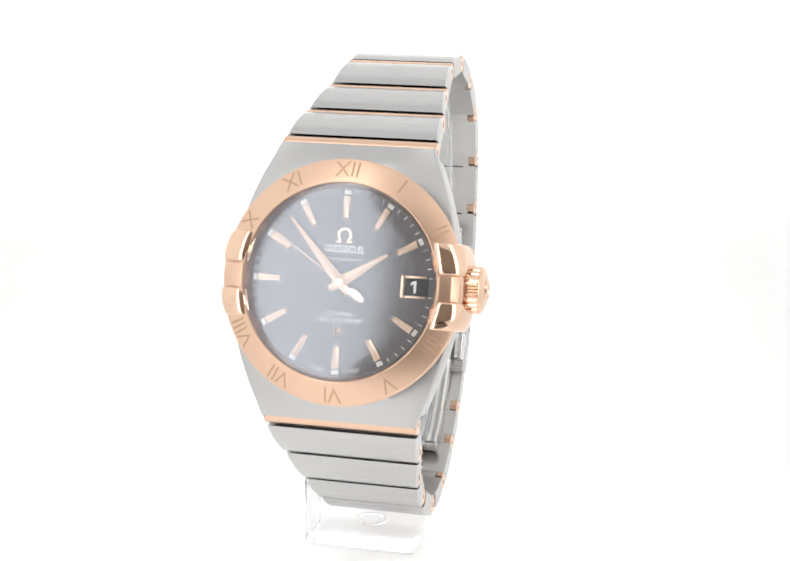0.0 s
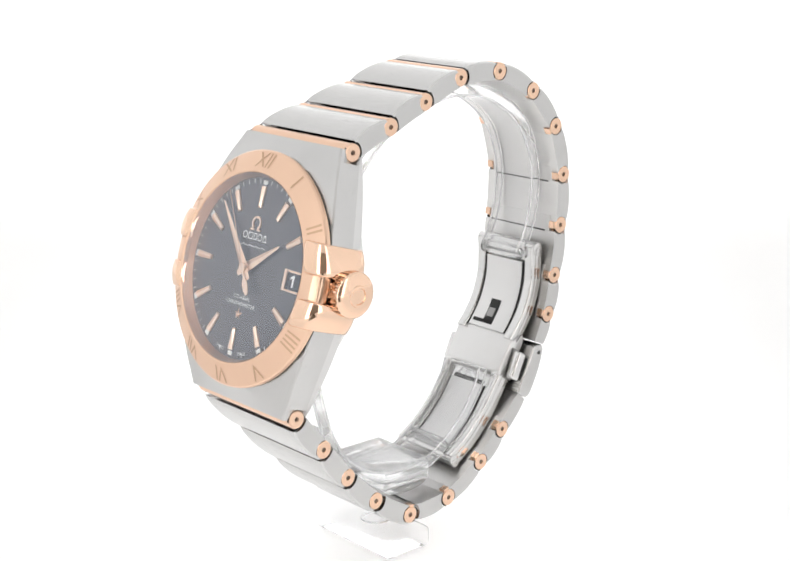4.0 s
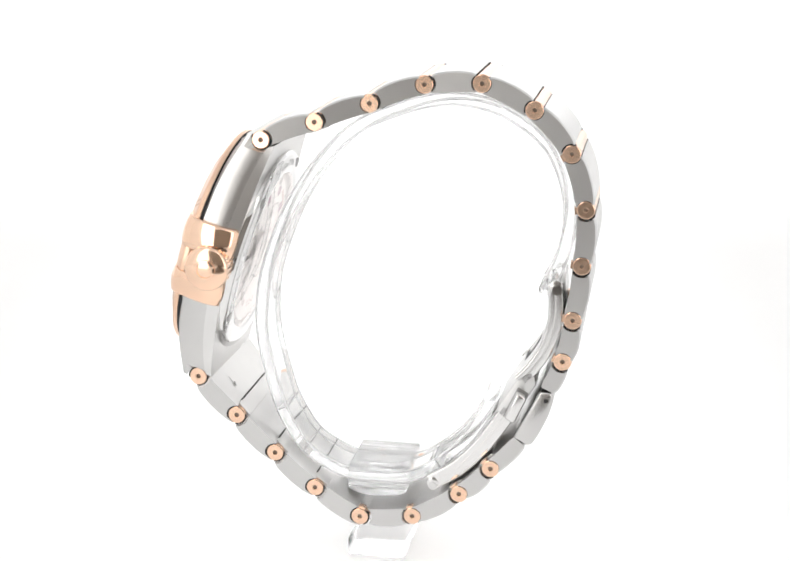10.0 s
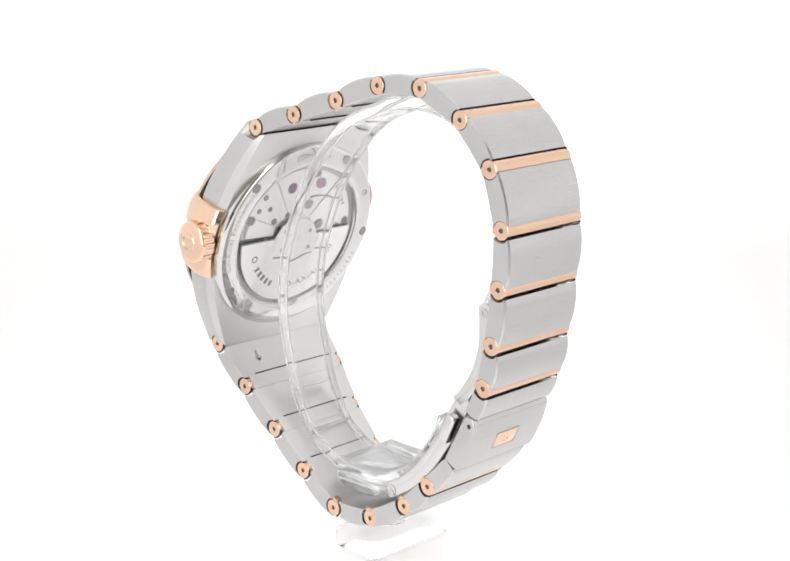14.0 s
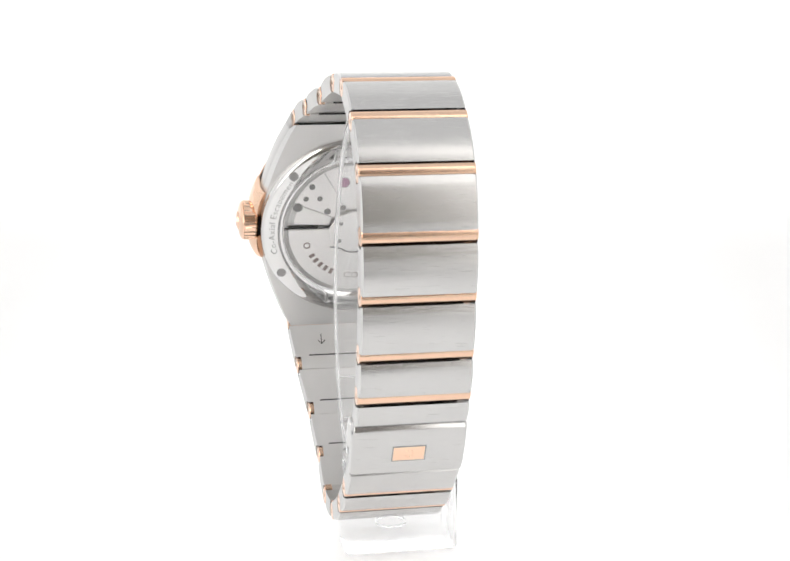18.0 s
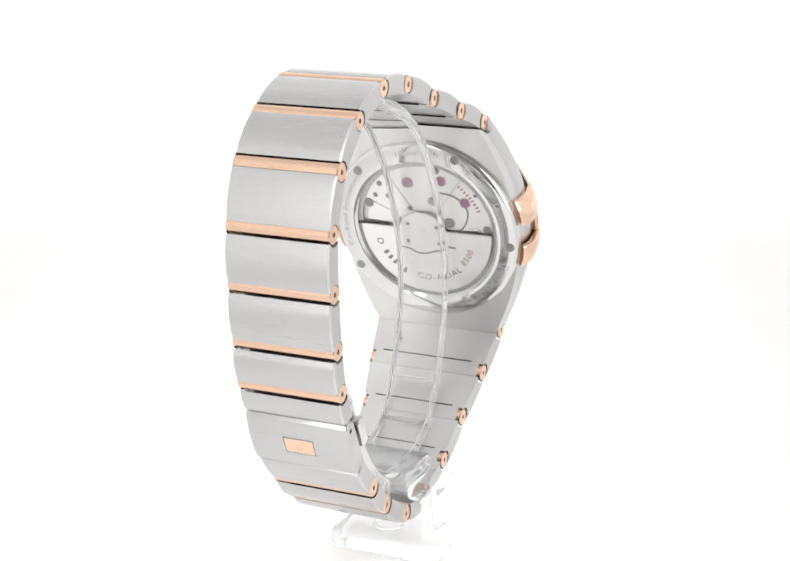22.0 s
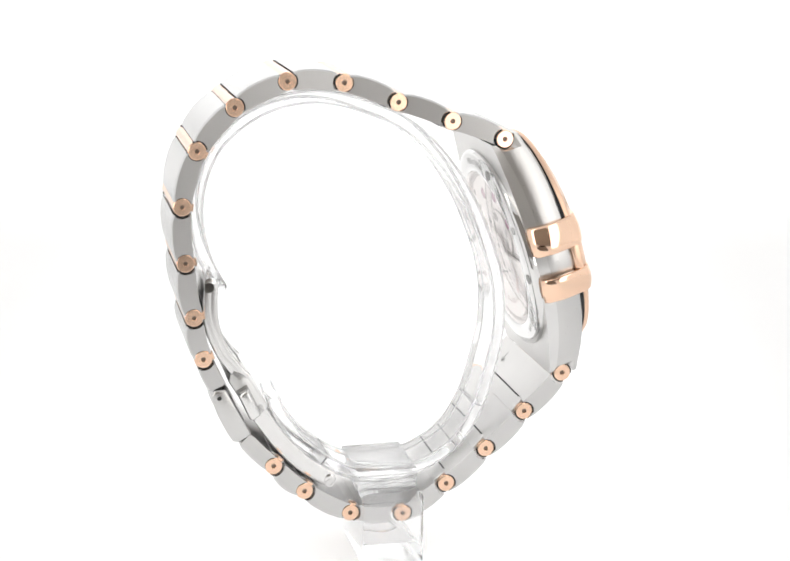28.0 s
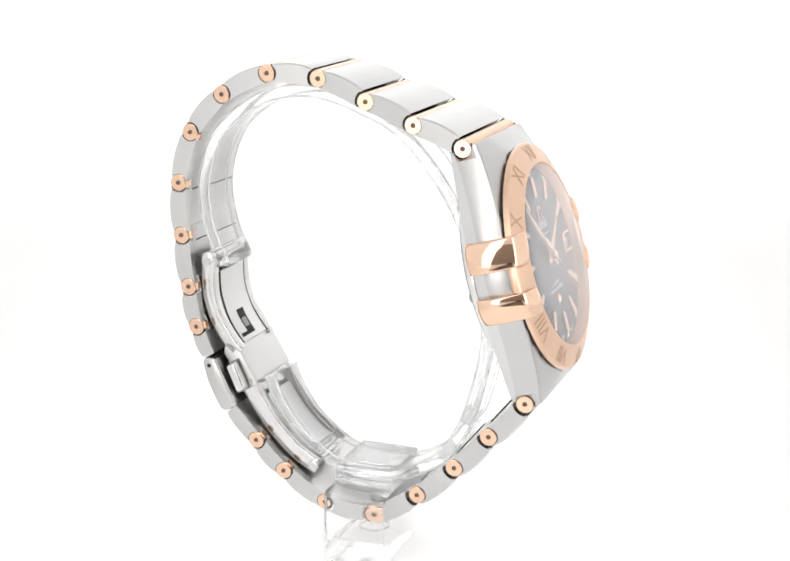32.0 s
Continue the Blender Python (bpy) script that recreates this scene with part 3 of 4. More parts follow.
# four claws that grip the bezel, two each side, and a tab between each pair
CLAW = smooth_path([(13.75, 6.2), (14.4, 6.62), (15.3, 6.5), (16.2, 6.2), (16.8, 5.75), (17.12, 5.0), (17.36, 4.0), (17.54, 3.0), (17.64, 2.0), (17.64, 1.1), (17.45, 0.2), (17.15, -0.6), (16.7, -1.0)], 4)
for _sx in (1, -1):
    for _b0, _b1 in ((2.0, 6.6), (-5.9, -1.8)):
        bm = strip(CLAW, crowned_section(1.2, _b1 - _b0, 0.3, 0.22))
        for v in bm.verts:
            # the claw follows the bezel's round
            v.co.y += (_b0 + _b1) / 2
            v.co.x = _sx * (v.co.x + 0.62 - (19.0 - math.sqrt(19.0 ** 2 - v.co.y ** 2)))
        part("claw", bm, GOLD_POLISHED, watch, "polished rose gold claw clasping the bezel", CASE, angle=40)
    bm = prism([(_sx * x, c) for x, c in ((14.0, 6.6), (14.6, 7.26), (16.4, 6.75), (17.5, 6.0), (17.9, 5.2), (17.8, 4.5), (15.0, 4.5))], -1.75, 1.95, 0.15, "y", 2)
    part("bezel_tab", bm, GOLD_BRUSHED, watch, "brushed rose gold tab between two claws", CASE, angle=40)


def build_crown():
    """A fluted crown along x."""
    n, teeth = 144, 24
    prof = [(0.0, 3.45), (0.5, 3.44), (1.0, 3.40), (1.5, 3.33), (2.0, 3.25), (2.5, 3.14), (2.9, 3.0), (3.2, 2.83), (3.38, 2.66), (3.42, 2.54), (3.38, 2.46), (3.36, 2.42), (3.36, 0.55), (3.0, 0.2), (2.4, 0.0), (0.0, 0.0)]
    bm = lathe(prof, n, closed=False)
    for v in bm.verts:
        r = math.hypot(v.co.x, v.co.y)
        if r > 3.3 and 0.3 < v.co.z < 2.44:
            a = math.atan2(v.co.y, v.co.x)
            f = 1 + 0.027 * (1 if math.cos(a * teeth) > 0.1 else -0.9)
            v.co.x, v.co.y = v.co.x * f, v.co.y * f
    return bm


CROWN_AT = Matrix.Translation((17.3, 0.30, 1.25)) @ Matrix.Rotation(radians(90), 4, "Y")
bm = build_crown()
bm.transform(CROWN_AT)
crown = part("crown", bm, GOLD_CROWN, watch, "fluted polished rose gold winding crown", CASE, angle=38)
bm = lathe([(1.15, 3.36), (1.22, 3.52), (1.55, 3.46), (1.62, 3.28)], 40)
bm.transform(CROWN_AT)
part("emblem", bm, GOLD_POLISHED, crown, "raised round emblem on the crown")

# ---- dial ----
dial = part("dial", lathe([(0, 5.5), (2, 5.5), (5, 5.5), (9, 5.5), (13.9, 5.5), (13.9, 5.2), (0, 5.2)], 128, closed=False), DIAL, watch, "slate blue-grey sunray watch dial", CASE)
part("crystal", lathe([(0, 7.45), (6, 7.43), (11, 7.36), (13.8, 7.26), (14.3, 7.12)], 96, closed=False), CRYSTAL, watch, "clear sapphire crystal over the dial", CASE)


def spun(bm, clock):
    bm.transform(Matrix.Rotation(radians(-clock), 4, "Z"))
    return bm


for _h in (12, 1, 2, 4, 5, 6, 7, 8, 9, 10, 11):
    bm = bmesh.new()
    w0, w1, r0, r1 = 0.36, 0.52, 9.2, 12.5
    lo = [bm.verts.new((x, y, 5.5)) for x, y in ((-w0, r0), (w0, r0), (w1, r1), (-w1, r1))]
    mid = [bm.verts.new((x, y, 5.78)) for x, y in ((-w0, r0 + 0.05), (w0, r0 + 0.05), (w1, r1), (-w1, r1))]
    ridge = [bm.verts.new((0, r0 + 0.3, 6.02)), bm.verts.new((0, r1, 6.02))]
    for k in range(4):
        bm.faces.new((lo[k], lo[(k + 1) % 4], mid[(k + 1) % 4], mid[k]))
    bm.faces.new((mid[0], mid[1], ridge[0]))
    bm.faces.new((mid[1], mid[2], ridge[1], ridge[0]))
    bm.faces.new((mid[2], mid[3], ridge[1]))
    bm.faces.new((mid[3], mid[0], ridge[0], ridge[1]))
    part("hour_marker", spun(bm, 30 * _h), GOLD_FACET, dial, "faceted rose gold hour marker", smooth=False)
    part("lume_plot", spun(box(-0.5, 0.5, 12.72, 13.36, 5.5, 5.62, 0.05), 30 * _h), LUME, dial, "white luminous plot at the hour")
for _k in range(60):
    if _k % 5:
        if 26 <= _k <= 34 and _k not in (28, 32):
            continue
        part("minute_mark", spun(box(-0.055, 0.055, 12.85, 13.5, 5.5, 5.53), 6 * _k), WHITE_PRINT, dial, smooth=False)
# printed and applied signs
arch = bmesh.new()
for _k in range(25):
    a0 = radians(-58 + 296 * _k / 24)
    for r, z in ((0.74, 5.5), (1.08, 5.5), (1.08, 5.75), (0.74, 5.75)):
        arch.verts.new((r * math.cos(a0), 6.85 + r * math.sin(a0), z))
arch.verts.ensure_lookup_table()
for _k in range(24):
    for j in range(4):
        arch.faces.new([arch.verts[_k * 4 + j], arch.verts[_k * 4 + (j + 1) % 4], arch.verts[_k * 4 + 4 + (j + 1) % 4], arch.verts[_k * 4 + 4 + j]])
for _s in (-1, 1):
    join(arch, box(min(_s * 0.38, _s * 1.2), max(_s * 0.38, _s * 1.2), 5.72, 6.0, 5.5, 5.75))
part("emblem", arch, GOLD_FACET, dial, "applied rose gold open ring emblem with two feet")


def hoop(cx, cy, rx, ry, stroke):
    """A flat printed ring."""
    bm = bmesh.new()
    n = 20
    rim = [[bm.verts.new((cx + (rx - d) * math.cos(2 * math.pi * k / n), cy + (ry - d) * math.sin(2 * math.pi * k / n), 5.53)) for k in range(n)] for d in (0.0, stroke)]
    for k in range(n):
        bm.faces.new((rim[0][k], rim[0][(k + 1) % n], rim[1][(k + 1) % n], rim[1][k]))
    return bm


def printed_outline(x0, x1, y0, y1, stroke, top=None):
    """A flat printed frame; top narrows its upper side."""
    bm = bmesh.new()
    c, h, g = (x0 + x1) / 2, (x1 - x0) / 2, (x1 - x0) / 2 if top is None else top
    rim = [[bm.verts.new(p) for p in ((c - h + d, y0 + d, 5.53), (c + h - d, y0 + d, 5.53), (c + max(g - d, 0.02), y1 - d, 5.53), (c - max(g - d, 0.02), y1 - d, 5.53))] for d in (0.0, stroke)]
    for k in range(4):
        bm.faces.new((rim[0][k], rim[0][(k + 1) % 4], rim[1][(k + 1) % 4], rim[1][k]))
    return bm


for _shape in (hoop(-2.35, 4.85, 0.56, 0.55, 0.15), printed_outline(-1.55, -0.45, 4.32, 5.38, 0.15), printed_outline(-0.2, 0.5, 4.32, 5.38, 0.15), hoop(1.25, 4.85, 0.55, 0.55, 0.15), printed_outline(1.95, 3.0, 4.32, 5.38, 0.15, 0.2)):
    part("name_shape", _shape, WHITE_PRINT, dial, "white plain shape in place of a letter", smooth=False)
for _k in range(12):
    _y0 = 3.2 + (0.0, 0.16, 0.05)[_k % 3]
    part("script_bar", box(-2.95 + 0.5 * _k, -2.62 + 0.5 * _k, _y0, _y0 + 0.15, 5.5, 5.53), WHITE_PRINT, dial, "thin white bar in place of the model's script", smooth=False)
part("printed_line", words("CO-AXIAL", 0.62, lambda x, y: (x, y - 4.55, 5.52)), WHITE_PRINT, dial, "white printed words CO-AXIAL", smooth=False)
part("printed_line", words("CHRONOMETER", 0.62, lambda x, y: (x, y - 5.55, 5.52), 1.12), WHITE_PRINT, dial, "white printed word CHRONOMETER", smooth=False)
part("printed_line", words("SWISS", 0.5, on_ring(12.95, 192, 5.52, 0, True)), WHITE_PRINT, dial, "white printed word SWISS", smooth=False)
part("printed_line", words("MADE", 0.5, on_ring(12.95, 168, 5.52, 0, True)), WHITE_PRINT, dial, "white printed word MADE", smooth=False)
star = bmesh.new()
_top = star.verts.new((0, -7.05, 5.95))
_rim = []
for _k in range(10):
    a0, r = radians(90 + 36 * _k), (0.92 if _k % 2 == 0 else 0.37)
    _rim.append(star.verts.new((r * math.cos(a0), -7.05 + r * math.sin(a0), 5.55)))
for _k in range(10):
    star.faces.new((_rim[_k], _rim[(_k + 1) % 10], _top))
part("star", star, GOLD_FACET, dial, "applied five-pointed rose gold star", smooth=False)
# date
frame_bm = bmesh.new()
for x0, x1, y0, y1 in ((8.8, 9.42, -1.6, 1.6), (9.42, 12.55, 1.26, 1.6), (9.42, 12.55, -1.6, -1.26)):
    join(frame_bm, box(x0, x1, y0, y1, 5.5, 5.8, 0.08))
date = part("date_window", frame_bm, GOLD_FACET, dial, "rose gold frame of the date window")
part("date_disc", box(9.3, 12.9, -1.32, 1.32, 5.45, 5.54), DATE_BLACK, date, "black date disc")
part("date_numeral", prism([(x - 0.35, y) for x, y in ((11.05, -0.85), (11.45, -0.85), (11.45, 0.9), (11.12, 0.9), (10.6, 0.55), (10.6, 0.22), (11.05, 0.45))], 5.54, 5.57, 0.0, "z"), WHITE_PRINT, date, "white date numeral 1", smooth=False)


def blade(length, w0, w1, tail, z, ridge):
    """A ridged pointer from a tail behind the centre to its tip."""
    bm = bmesh.new()
    out = [(-w0 * 0.55, -tail), (w0 * 0.55, -tail), (w0, 0.6), (w1, length - 0.3), (0, length), (-w1, length - 0.3), (-w0, 0.6)]
    lo = [bm.verts.new((x, y, z)) for x, y in out]
    ra, rb = bm.verts.new((0, -tail, z + ridge)), bm.verts.new((0, length - 0.3, z + ridge))
    for vs in ((lo[1], lo[2], lo[3], rb, ra), (lo[6], lo[0], ra, rb, lo[5]), (lo[3], lo[4], rb), (lo[4], lo[5], rb), (lo[0], lo[1], ra)):
        bm.faces.new(vs)
    bm.faces.new(lo[::-1])
    return bm


part("hour_hand", spun(blade(8.1, 0.82, 0.2, 2.0, 6.0, 0.14), 56.8), GOLD_FACET, watch, "ridged rose gold hour pointer", CASE, smooth=False)
part("minute_hand", spun(blade(12.2, 0.80, 0.16, 2.2, 6.3, 0.14), -42.0), GOLD_FACET, watch, "ridged rose gold minute pointer", CASE, smooth=False)
bm = lathe([(0, 6.95), (0.55, 6.92), (0.72, 6.75), (0.72, 6.0), (0, 6.0)], 28, closed=False)
part("centre_cap", bm, GOLD_FACET, watch, "small rose gold cap at the dial's centre", CASE)
bm = prism([(-0.06, 0), (0.06, 0), (0.03, 13.1), (-0.03, 13.1)], 6.62, 6.72, 0.0, "z")
join(bm, prism([(-0.13, 0), (0.13, 0), (0.18, -1.6), (0.62, -2.6), (0.55, -3.6), (0.28, -4.5), (-0.28, -4.5), (-0.55, -3.6), (-0.62, -2.6), (-0.18, -1.6)], 6.6, 6.75, 0.04, "z"))
join(bm, lathe([(0, 6.8), (0.5, 6.78), (0.6, 6.6), (0, 6.6)], 20, closed=False))
second_hand = part("second_hand", bm, GOLD_FACET, watch, "thin rose gold sweep seconds pointer", CASE, smooth=False)

# ---- case back ----
back = part("case_back", lathe([(17.0, -1.3), (17.0, -1.9), (16.9, -2.25), (16.7, -2.5), (16.45, -2.66), (16.1, -2.74), (15.2, -2.84), (14.2, -2.9), (13.75, -2.9), (13.45, -2.8), (13.15, -2.62), (12.95, -2.45), (12.95, -1.3)], 128), STEEL_BACK, watch, "polished steel case back with engraved rim", CASE, angle=20)
for _x0, _y0 in ((11.8, 10.7), (-6.9, 14.2), (-15.8, -1.6), (13.4, -8.3)):
    _l = math.hypot(_x0, _y0)
    bm = lathe([(0, -2.88), (0.62, -2.88), (0.74, -2.91), (0.82, -2.86), (0.84, -2.4)], 24, closed=False)
    bm.transform(Matrix.Translation((_x0 * 15.6 / _l, _y0 * 15.6 / _l, 0)))
    part("tool_notch", bm, NOTCH_STEEL, back, "round dark notch in the case back rim")


def mirrored(bend):
    """Writing read from behind: swap the sides."""
    return lambda x, y: (lambda p: (-p[0], p[1], p[2]))(bend(x, y))


for _s, _clock in (("100m/330ft", 0), ("Co-Axial Escapement", -78), ):
    part("engraving", words(_s, 1.12, mirrored(on_ring(15.05, _clock, -2.875)), 1.1), ENGRAVED_STEEL, back, "engraved words " + _s, smooth=False)
bm = bmesh.new()
for _k in range(10):
    join(bm, box(-0.1, 0.1, 14.7, 15.4, -2.9, -2.86), Matrix.Rotation(radians(112 + 3.6 * _k), 4, "Z"))
part("engraving", bm, ENGRAVED_STEEL, back, "engraved bars in place of the model's name", smooth=False)
bm = lathe([(0.4, -2.86), (0.4, -2.91), (0.6, -2.91), (0.6, -2.86)], 20)
bm.transform(Matrix.Rotation(radians(66), 4, "Z") @ Matrix.Translation((0, 15.2, 0)))
part("engraving", bm, ENGRAVED_STEEL, back, "engraved ring emblem")
part("back_window", lathe([(0, -2.84), (8, -2.84), (13.3, -2.76)], 96, closed=False), BACK_GLASS, watch, "clear sapphire window in the case back", CASE)
BACK = CASE @ pose(0, 0, 0.00032)
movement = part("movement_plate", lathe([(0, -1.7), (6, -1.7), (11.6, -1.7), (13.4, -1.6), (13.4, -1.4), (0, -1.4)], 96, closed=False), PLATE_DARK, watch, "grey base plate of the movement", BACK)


def sector(r0, r1, a0, a1, z0, z1, n=30, bevel=0.08):
    pts = [(r1 * math.sin(radians(a0 + (a1 - a0) * k / n)), r1 * math.cos(radians(a0 + (a1 - a0) * k / n))) for k in range(n + 1)]
    if r0 > 0.01:
        pts += [(r0 * math.sin(radians(a1 + (a0 - a1) * k / n)), r0 * math.cos(radians(a1 + (a0 - a1) * k / n))) for k in range(n + 1)]
    else:
        pts.append((0, 0))
    return prism(pts, z0, z1, bevel, "z", 1)


# bridges over the upper half, rotor over the lower half
for _a0, _a1, _r0, _r1 in ((-88, -36, 2.4, 12.2), (-35, 30, 2.4, 12.2), (31, 66, 2.4, 12.2), (67, 86, 5.0, 11.2)):
    part("bridge", sector(_r0, _r1, _a0, _a1, -2.15, -1.65), PLATE_GREY, movement, "rhodium-plated movement bridge")


def ribbon(points, width, z0, z1, n=4):
    """A flat band along a curve on the movement."""
    path = smooth_path(points, n)
    a, b = [], []
    for k, p in enumerate(path):
        q0, q1 = Vector(path[max(k - 1, 0)]), Vector(path[min(k + 1, len(path) - 1)])
        d = (q1 - q0).normalized() * (width / 2)
        a.append((p[0] - d.y, p[1] + d.x))
        b.append((p[0] + d.y, p[1] - d.x))
    return prism(a + b[::-1], z0, z1, 0.0, "z")


# the pocket round the balance: painted shade along its spiral edge, a lighter floor and two slots
part("pocket_edge", ribbon([(-1.6, 6.9), (-3.4, 7.1), (-6.0, 6.5), (-7.9, 4.3), (-7.6, 2.0), (-6.6, 0.4), (-5.0, -0.5)], 0.3, -2.26, -2.1), PIVOT_DARK, movement, "dark band painted as the shade at the balance pocket's edge")
part("pocket_edge", ribbon([(-2.2, 2.8), (-3.0, 1.0), (-4.4, -0.3), (-5.4, -0.55)], 0.26, -2.26, -2.1), PIVOT_DARK, movement, "dark band painted as the shade at the balance pocket's edge")
part("bridge_gap", ribbon([(-5.0, -0.55), (-8.9, -0.35), (-12.0, -0.2)], 0.34, -2.3, -2.0), DARK, movement, "dark band painted as the shade line between bridge and rotor")
part("bridge_gap", ribbon([(12.9, -0.1), (10.0, 0.0), (7.0, 0.12)], 0.42, -2.3, -2.0), DARK, movement, "dark band painted as the shade line between bridge and rotor")
part("bridge_step", ribbon([(-7.2, 0.35), (-9.2, 0.75), (-10.6, 0.1)], 0.22, -2.28, -2.1), STEEL_POLISHED, movement, "polished bevel on the bridge's edge")
# shade inside the case back's rim, painted as a grey ring
part("shade_ring", lathe([(12.25, -2.12), (13.0, -2.12), (13.0, -1.9), (12.25, -1.9)], 96), RECESS_SHADE, movement, "grey ring painted as the shade round the movement")
for _x0, _y0, _r, _mat, _lab in ((-3.5, 9.4, 0.78, RUBY, "ruby jewel"), (-7.6, 5.6, 0.78, RUBY, "ruby jewel"), (2.6, 8.9, 0.8, RUBY, "ruby jewel"), (-4.45, 1.5, 0.78, PIVOT_DARK, "dark screw head"), (-1.6, 5.6, 0.7, PIVOT_DARK, "dark screw head"), (-11.3, 0.75, 0.62, PIVOT_DARK, "dark screw head"), (10.6, 4.0, 0.68, PIVOT_DARK, "dark screw head"), (-2.6, 11.3, 0.6, PIVOT_DARK, "dark screw head")):
    bm = lathe([(0, -2.24), (_r * 0.3, -2.24), (_r * 0.36, -2.34), (_r * 0.8, -2.34), (_r, -2.3), (_r * 1.12, -2.18), (_r * 1.12, -1.8)], 20, closed=False)
    bm.transform(Matrix.Translation((_x0, _y0, 0)))
    jewel = part("jewel", bm, _mat, movement, _lab)
    bm = lathe([(_r * 1.12, -2.15), (_r * 1.14, -2.22), (_r * 1.3, -2.22), (_r * 1.34, -2.15)], 20)
    bm.transform(Matrix.Translation((_x0, _y0, 0)))
    part("setting", bm, STEEL_SATIN, jewel, "steel ring round the jewel")
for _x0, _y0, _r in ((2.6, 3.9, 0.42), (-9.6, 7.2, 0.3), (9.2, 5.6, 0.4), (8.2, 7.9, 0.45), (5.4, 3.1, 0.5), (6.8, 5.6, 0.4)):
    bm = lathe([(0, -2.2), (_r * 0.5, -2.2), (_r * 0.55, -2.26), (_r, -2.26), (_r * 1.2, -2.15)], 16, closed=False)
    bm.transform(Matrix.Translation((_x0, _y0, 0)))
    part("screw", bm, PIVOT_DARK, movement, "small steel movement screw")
for _k in range(9):
    part("bridge_mark", box(-0.14, 0.14, 10.55, 11.15, -2.2, -2.14), RED_PRINT, movement, "red engraved bar in place of small writing", Matrix.Rotation(radians(38 + 3.6 * _k), 4, "Z"), smooth=False)
bm = sector(4.4, 12.2, 90, 270, -2.9, -2.45)
rotor = part("rotor", bm, ROTOR, watch, "half-moon winding rotor with radial waves", BACK)
part("rotor_web", sector(0.0, 4.5, 90, 270, -2.8, -2.5), PLATE_GREY, rotor, "grey web of the rotor")
HUB = [(5.2, -0.2), (4.6, -3.4), (2.8, -3.6), (2.0, -4.2), (0.2, -4.4), (-1.4, -3.7), (-3.3, -3.4), (-4.0, -0.4), (-3.0, 1.9), (-1.2, 3.3), (1.4, 3.5), (3.8, 2.4)]
part("hub_plate", prism(HUB, -2.98, -2.6, 0.1, "z", 1), PLATE_GREY, rotor, "light lobed plate at the rotor's hub")
# shade under the hub plate, drawn as a dark ribbon
part("hub_edge", ribbon([(4.8, -3.5), (2.9, -3.75), (2.0, -4.35), (0.2, -4.55), (-1.4, -3.85), (-3.3, -3.5)], 0.26, -3.0, -2.85, 2), PIVOT_DARK, rotor, "dark band painted as the shade under the hub plate's edge")
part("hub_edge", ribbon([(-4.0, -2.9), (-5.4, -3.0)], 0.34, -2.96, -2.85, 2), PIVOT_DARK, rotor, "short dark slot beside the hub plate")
part("rotor_hub", lathe([(0.42, -3.0), (0.5, -3.06), (1.5, -3.06), (1.75, -2.98), (1.75, -2.6)], 32, closed=False), ROTOR, rotor, "satin hub of the rotor")
part("hub_pin", lathe([(0, -2.96), (0.3, -2.96), (0.42, -3.0), (0.42, -2.5)], 20, closed=False), PIVOT_DARK, rotor, "dark pin in the hub")
for _x0, _y0 in ((3.0, 1.2), (3.2, -2.2), (-2.2, 0.9), (-2.4, -2.3)):
    part("hub_screw", box(_x0 - 0.34, _x0 + 0.34, _y0 - 0.34, _y0 + 0.34, -3.02, -2.9, 0.05), PIVOT_DARK, rotor, "small dark screw of the hub plate")
bm = lathe([(0.42, -2.94), (0.42, -2.9), (0.62, -2.9), (0.62, -2.94)], 20)
bm.transform(Matrix.Translation((8.9, -3.1, 0)))
part("rotor_mark", bm, ROTOR_TEXT, rotor, "small engraved ring emblem")
bm = bmesh.new()
for _k in range(5):
    join(bm, box(-0.3, 0.3, 8.95, 10.0, -2.94, -2.9), Matrix.Rotation(radians(-(123 + 7.2 * _k)), 4, "Z"))
part("rotor_mark", bm, ROTOR_TEXT, rotor, "engraved bars in place of the maker's name", smooth=False)
part("rotor_mark", words("CO-AXIAL", 1.15, mirrored(on_ring(9.3, 167, -2.93, 0, True)), 1.2), ROTOR_TEXT, rotor, "engraved words CO-AXIAL", smooth=False)
part("rotor_mark", words("8500", 1.15, mirrored(on_ring(8.9, 122, -2.93, 0, True)), 1.15), RED_PRINT, rotor, "red engraved number 8500", smooth=False)

# ---- clasp ----
def wz(points):
    return [(x, z + Z0) for x, z in points]


clasp = part("clasp_cover", prism(wz([(26.8, -76.2), (28.7, -76.2), (29.15, -77.2), (28.3, -80.3), (26.9, -83.3), (25.9, -85.0), (25.0, -85.2), (22.9, -84.0)]), -8.55, 8.55, 0.38, "y", 3), STEEL_BRUSHED, watch, "brushed steel folding clasp cover", angle=40)
_o = Vector((27.78, 0, Z0 - 81.35))
_d = Vector((-1.4, 0, -3.0)).normalized()
CLF = Matrix.Translation(_o * 0.001) @ Matrix((Vector((0, -1, 0)), _d, Vector((0, -1, 0)).cross(_d))).transposed().to_4x4()
